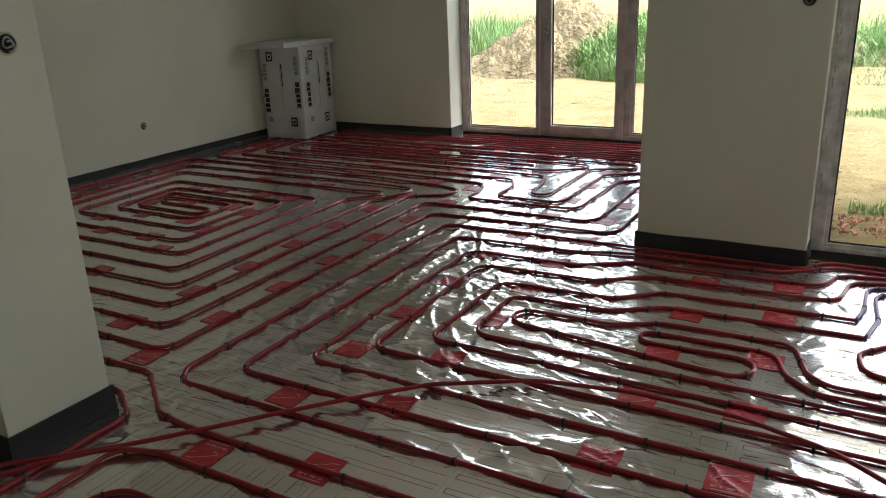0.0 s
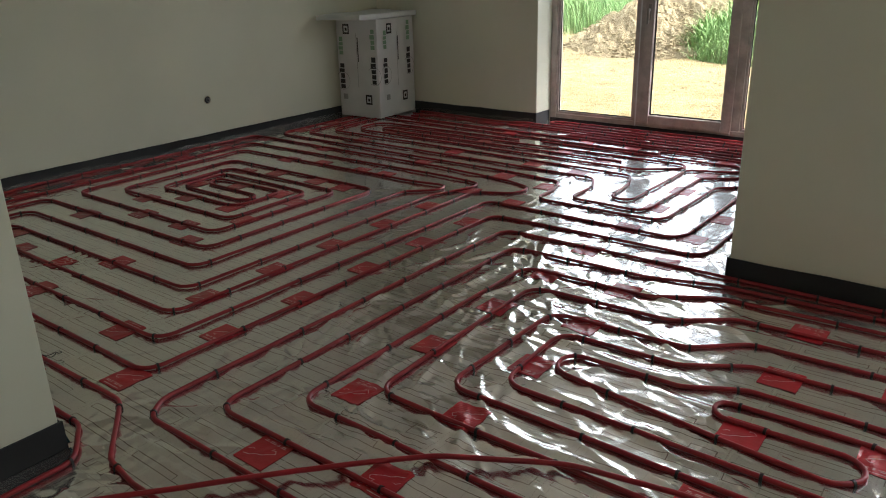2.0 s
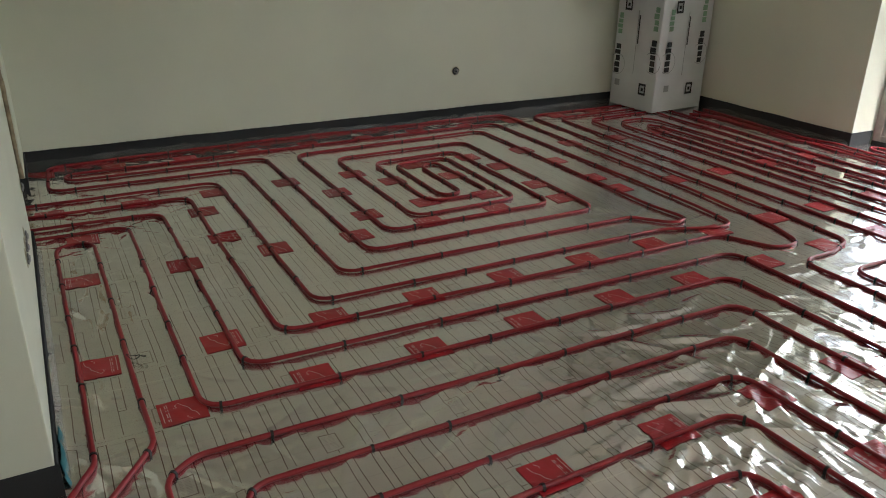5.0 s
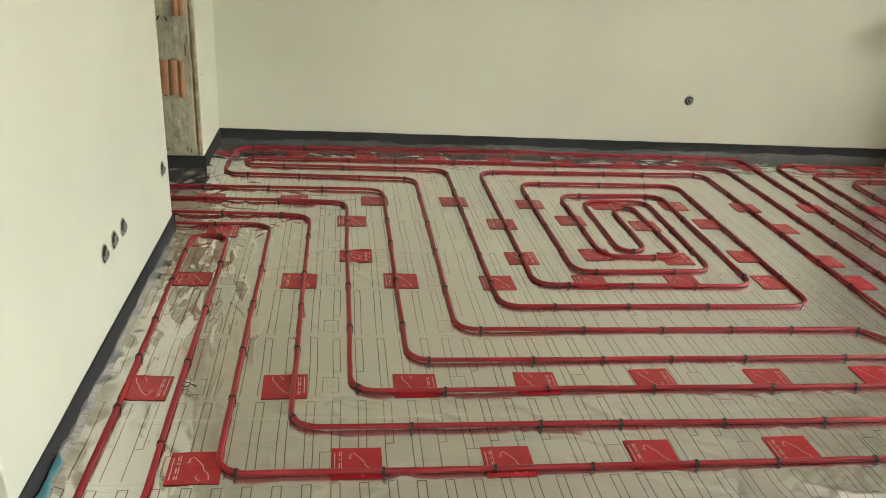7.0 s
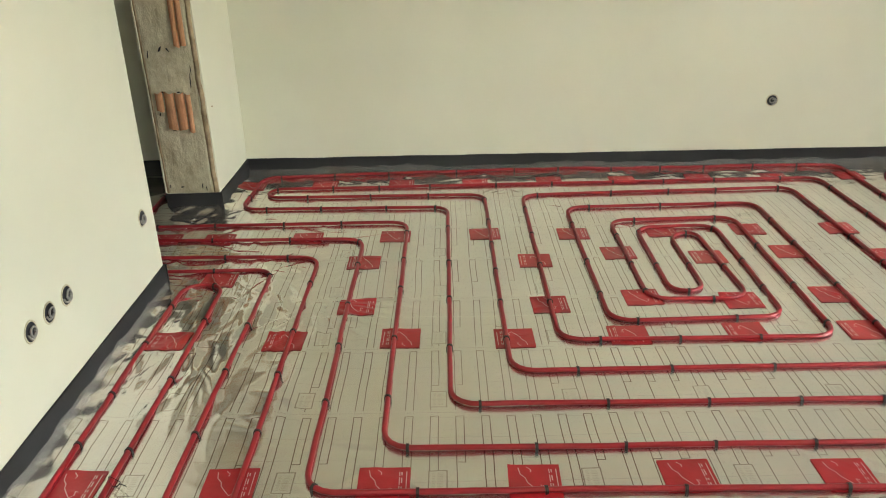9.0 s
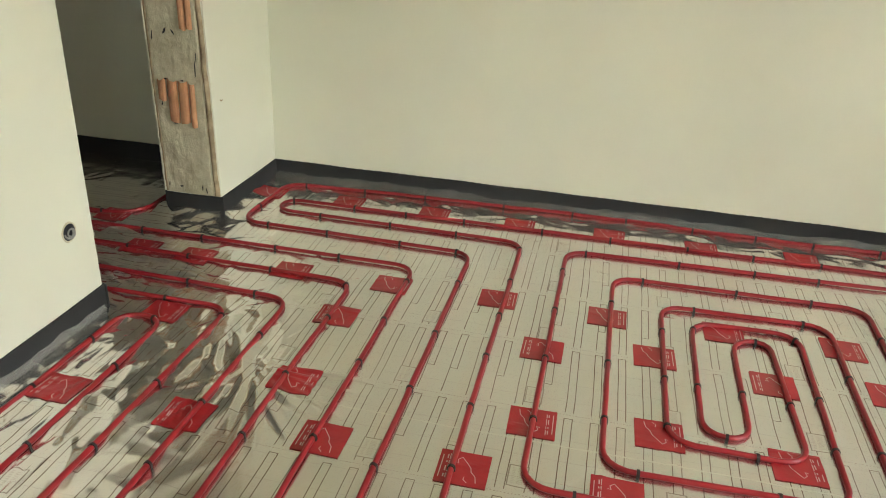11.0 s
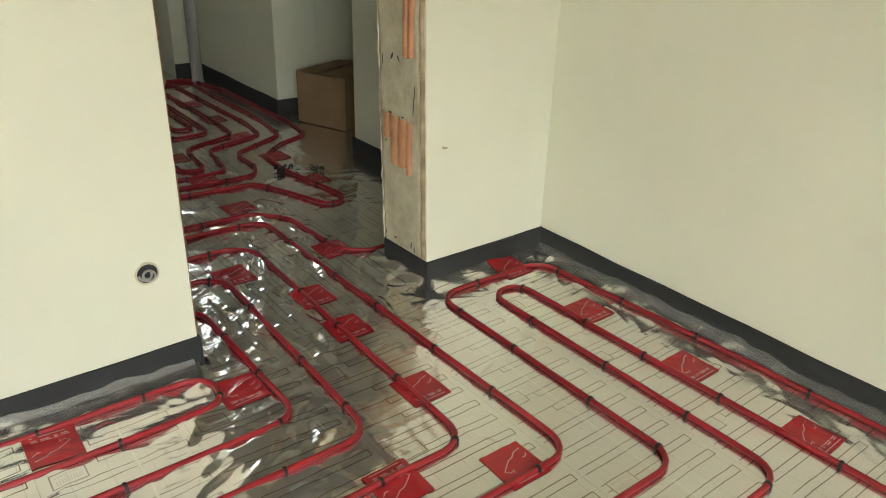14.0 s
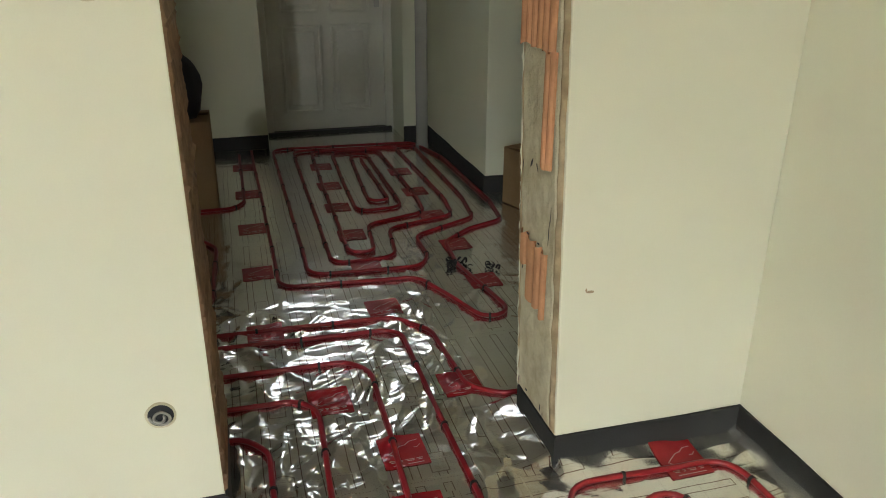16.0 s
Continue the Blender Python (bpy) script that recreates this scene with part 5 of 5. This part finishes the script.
    for k, (y, z, w, h, lean) in enumerate(((1.66, 0.885, 0.006, 0.017, 0.5), (1.70, 0.880, 0.004, 0.012, -0.6), (1.64, 0.668, 0.012, 0.003, 0), (1.72, 0.666, 0.010, 0.003, 0), (1.665, 0.462, 0.012, 0.003, 0), (1.605, 0.55, 0.004, 0.010, 0.2),
                                            (1.655, 0.145, 0.010, 0.004, 0.5), (1.765, 0.150, 0.003, 0.016, 0.1), (1.785, 0.135, 0.003, 0.014, -0.1), (1.590, 0.150, 0.003, 0.012, 0.2), (1.79, 0.72, 0.003, 0.040, 0.05), (1.80, 0.78, 0.0025, 0.028, 0), (1.595, 0.86, 0.003, 0.02, 0.1))):
        painted_gap(y, z, w, h, lean, k)
    bm = bmesh.new()
    prev = None
    for k in range(260):
        z = 0.11 + 1.97 * k / 259
        o = 0.003 + 0.012 * max(0, noise.noise(Vector((z * 22, 8, 0)))) + 0.008 * max(0, noise.noise(Vector((z * 60, 3, 1))))
        cur = [bm.verts.new((x + LEAN * z + q, yy, z)) for q, yy in ((0.0, 1.554), (0.004 + 0.7 * o, 1.5535), (0.005 + 0.7 * o, 1.558), (0.003, 1.562))]
        if prev:
            for i in range(3):
                bm.faces.new((prev[i], cur[i], cur[i + 1], prev[i + 1]))
        prev = cur
    part("plaster_rim", bm, plaster, e, "ragged pale rim of broken plaster")
    return e


brick_jamb()


def ragged_edge(name, x, y0, y1, seed):
    """The broken plaster edge at the near side of the doorway."""
    bm = bmesh.new()
    prev = None
    for k in range(220):
        z = 0.11 + 1.98 * k / 219
        o = 0.004 + 0.016 * abs(noise.noise(Vector((z * 24, seed, 0)))) + 0.012 * abs(noise.noise(Vector((z * 61, seed, 2))))
        cur = [bm.verts.new((x + 0.001, y0, z)), bm.verts.new((x - o, y0 + 0.01, z)), bm.verts.new((x - o * 0.8, y1 - 0.012, z)), bm.verts.new((x + 0.001, y1 - 0.001, z))]
        if prev:
            for i in range(3):
                bm.faces.new((prev[i], cur[i], cur[i + 1], prev[i + 1]))
        prev = cur
    bmesh.ops.recalc_face_normals(bm, faces=bm.faces[:])
    return tagged(part(name, bm, broken_edge), "ragged brown plaster and brick edge of the doorway", "door jamb", kind="structure")


ragged_edge("jamb_east", -4.345, 1.44, DOORWALL, 3)


# ---- the hall ----
def entrance_door():
    d = new("door_1")
    tagged(d, "closed white panelled entrance door", "door", kind="structure")
    x0, x1, y = -5.70, -4.72, -2.47
    bm = bmesh.new()
    cube(bm, (x0 - 0.018, y - 0.03, 0.0), (x0 + 0.045, y + 0.02, 2.06), 0.004)
    cube(bm, (x1 - 0.045, y - 0.03, 0.0), (x1 + 0.018, y + 0.02, 2.06), 0.004)
    cube(bm, (x0 + 0.045, y - 0.03, 2.0), (x1 - 0.045, y + 0.02, 2.06), 0.004)
    part("door_frame", bm, door_white, d)
    bm = bmesh.new()
    mid = (x0 + x1) / 2
    cube(bm, (x0 + 0.047, y - 0.05, 0.03), (x1 - 0.047, y - 0.005, 1.998), 0.003)
    leaf = part("door_leaf", bm, door_white, d)
    bm = bmesh.new()
    bars(bm, x0 - 0.018, x1 + 0.018, 2.062, 2.478, y - 0.03, 0.05, 0.05, 0.004)
    part("fanlight_frame", bm, door_white, d)
    bm = bmesh.new()
    cube(bm, (x0 + 0.03, y - 0.01, 2.11), (x1 - 0.03, y, 2.43))
    part("fanlight", bm, glass, d, "clear glass above the door").visible_shadow = False
    for a, b in ((x0 + 0.15, mid - 0.035), (mid + 0.035, x1 - 0.15)):
        for z0, z1 in ((0.17, 0.83), (0.92, 1.22), (1.31, 1.88)):
            bm = bmesh.new()
            bars(bm, a, b, z0, z1, y - 0.006, 0.02, 0.022, 0.006)
            cube(bm, (a + 0.05, y - 0.006, z0 + 0.05), (b - 0.05, y + 0.003, z1 - 0.05), 0.008)
            part("panel", bm, door_white, leaf)
    bm = bmesh.new()
    cube(bm, (x0 + 0.07, y - 0.006, 0.95), (x0 + 0.11, y + 0.004, 1.17), 0.003)
    cube(bm, (x0 + 0.08, y + 0.03, 1.06), (x0 + 0.19, y + 0.045, 1.08), 0.004)
    cube(bm, (x0 + 0.08, y, 1.06), (x0 + 0.10, y + 0.04, 1.08), 0.003)
    part("handle", bm, steel, leaf, "metal lever handle")
    bm = bmesh.new()
    cube(bm, (x0, y - 0.03, 0.0), (x1, y + 0.05, 0.028), 0.004)
    part("threshold", bm, rubber, d, "dark threshold")
    return d


entrance_door()


def standpipe():
    e = thing("flue_pipe", "bright galvanised vertical pipe from floor to ceiling", "pipe", at=(-5.806, -1.85, 0))
    bm = bmesh.new()
    ring(bm, (0, 0, 1.3), 0.044, 2.596, 2, 32)
    part("tube", bm, steel, e, smooth=True)
    for z in (0.012, 1.75):
        bm = bmesh.new()
        ring(bm, (0, 0, z), 0.048, 0.02, 2, 32)
        part("collar", bm, steel, e)
    return e


standpipe()


def carton(name, x0, y0, x1, y1, h, turn, label):
    e = thing(name, label, "cardboard box", "cardboard boxes", ((x0 + x1) / 2, (y0 + y1) / 2, 0.006))
    e.rotation_euler = (0, 0, radians(turn))
    X, Y = (x1 - x0) / 2, (y1 - y0) / 2
    bm = bmesh.new()
    t = 0.006
    cube(bm, (-X, -Y, 0), (X, -Y + t, h), 0.001)
    cube(bm, (-X, Y - t, 0), (X, Y, h), 0.001)
    cube(bm, (-X, -Y + t, 0), (-X + t, Y - t, h), 0.001)
    cube(bm, (X - t, -Y + t, 0), (X, Y - t, h), 0.001)
    cube(bm, (-X + t, -Y + t, 0), (X - t, Y - t, t), 0.001)
    part("box_body", bm, cardboard, e)
    for s in (-1, 1):
        bm = bmesh.new()
        v = cube(bm, (-X + 0.002, 0.004, 0), (X - 0.002, Y - 0.002, 0.004))
        tilt = Matrix.Translation((0, Y, h)) @ Matrix.Rotation(radians(-3 if s > 0 else -7), 4, 'X') @ Matrix.Translation((0, -Y, 0))
        bmesh.ops.transform(bm, matrix=Matrix.Rotation(0 if s > 0 else math.pi, 4, 'Z') @ tilt, verts=v)
        part("flap", bm, cardboard, e)
    bm = bmesh.new()
    cube(bm, (-0.025, -Y - 0.0015, h * 0.55), (0.025, -Y - 0.0003, h - 0.002))
    part("tape", bm, wrap_grey, e, "strip of packing tape")
    return e


carton("carton", -6.425, -0.554, -6.005, -0.154, 0.33, 20, "closed brown cardboard box on the hall floor")


def lift_stack():
    e = carton("carton", -4.335, -1.10, -3.84, -0.78, 0.50, 0, "large brown cardboard box standing in the hall")
    t = thing("tool_bag", "dark cloth bag lying on a cardboard box", "bag", at=(-4.13, -0.93, 0.51))
    bm = bmesh.new()
    bmesh.ops.create_icosphere(bm, subdivisions=3, radius=0.2)
    for v in bm.verts:
        v.co = Vector((v.co.x * 0.95, v.co.y * 0.9, max(0, v.co.z * 1.1 + 0.16))) + 0.03 * noise.noise_vector(v.co * 7)
        v.co.z = max(0.002, v.co.z)
    part("bag_body", bm, dark_stuff, t, smooth=True)
    bm = bmesh.new()
    cube(bm, (-0.03, -0.12, 0.36), (0.03, 0.12, 0.40), 0.01)
    part("carry_handle", bm, dark_stuff, t)


lift_stack()


def loose_clips(x, y, seed, n):
    rng = random.Random(seed)
    verts, faces = [], []
    for _ in range(n):
        m = Matrix.Translation((x + rng.gauss(0, 0.032), y + rng.gauss(0, 0.022), 0.011 + rng.random() * 0.012)) @ Euler((rng.uniform(-1.5, 1.5), rng.uniform(-1, 1), rng.random() * 6)).to_matrix().to_4x4()
        k = len(verts)
        verts += [tuple(m @ v) for v in cv]
        faces += [tuple(i + k for i in f) for f in cf]
    me = bpy.data.meshes.new("loose_clips")
    me.from_pydata(verts, [], faces)
    me.materials.append(clip_black)
    return tagged(new("loose_clips", me), "small pile of loose black pipe clips on foil", "pipe clips", kind="stuff")


loose_clips(-5.42, 0.33, 1, 12)
loose_clips(-5.55, 0.42, 2, 6)


def cable_tie(x, y, turn):
    """A closed black loop of plastic tie lying over a pipe, one end sticking out."""
    bm = bmesh.new()
    prev = None
    for k in range(34):
        a = 2 * math.pi * k / 26
        out = max(0, k - 26) * 0.005
        c = Vector(((0.026 + out) * math.cos(a) + out, 0.011 * math.sin(a), 0.0215 + 0.006 * math.sin(2 * a + 1)))
        cur = [bm.verts.new(c + Vector(d)) for d in ((0.0014, 0, 0.0014), (-0.0014, 0, 0.0014), (-0.0014, 0, -0.0014), (0.0014, 0, -0.0014))]
        if prev:
            for i in range(4):
                bm.faces.new((prev[i], cur[i], cur[(i + 1) % 4], prev[(i + 1) % 4]))
        prev = cur
    ob = part("cable_tie", bm, clip_black, smooth=True)
    ob.matrix_world = Matrix.Translation((x, y, 0)) @ Matrix.Rotation(turn, 4, 'Z')
    return tagged(ob, "loose black plastic tie lying across a red pipe", "cable tie")


cable_tie(-3.045, 2.135, 0.9)


def tape_flap():
    """A scrap of blue-green film sticking out from behind the edging strip at the wall's end."""
    bm = bmesh.new()
    prev = None
    for k in range(13):
        f = k / 12
        x = -2.66 + 0.27 * f
        h = 0.05 + 0.02 * noise.noise(Vector((f * 5, 0, 3)))
        o = 0.016 + 0.008 * noise.noise(Vector((f * 6, 4, 0)))
        cur = [bm.verts.new((x, DOORWALL + o + 0.012, 0.006)), bm.verts.new((x, DOORWALL + o, h)), bm.verts.new((x, DOORWALL + o - 0.002, h - 0.002))]
        if prev:
            bm.faces.new((prev[0], cur[0], cur[1], prev[1]))
            bm.faces.new((prev[1], cur[1], cur[2], prev[2]))
        prev = cur
    return tagged(part("trim_flap", bm, teal, smooth=True), "torn blue-green film edge behind the foam strip", "film", kind="structure")


tape_flap()


def nick(x, z, w, h, seed):
    """A small chip in the plaster."""
    bm = bmesh.new()
    c = bm.verts.new((x, DOORWALL + 0.0004, z))
    edge = [bm.verts.new((x + w * math.cos(a) * (1 + 0.5 * noise.noise(Vector((a, seed, 0)))), DOORWALL + 0.0008, z + h * math.sin(a) * (1 + 0.5 * noise.noise(Vector((a, 4, seed)))))) for a in [k * math.pi / 5 for k in range(10)]]
    for k in range(10):
        bm.faces.new((c, edge[k], edge[(k + 1) % 10]))
    bmesh.ops.recalc_face_normals(bm, faces=bm.faces[:])
    return tagged(part("trim_chip", bm, plaster_edge), "small grey chip in the cream plaster", "plaster chip", kind="structure")


nick(-5.357, 0.564, 0.012, 0.004, 1)
nick(-5.345, 0.57, 0.003, 0.006, 2)
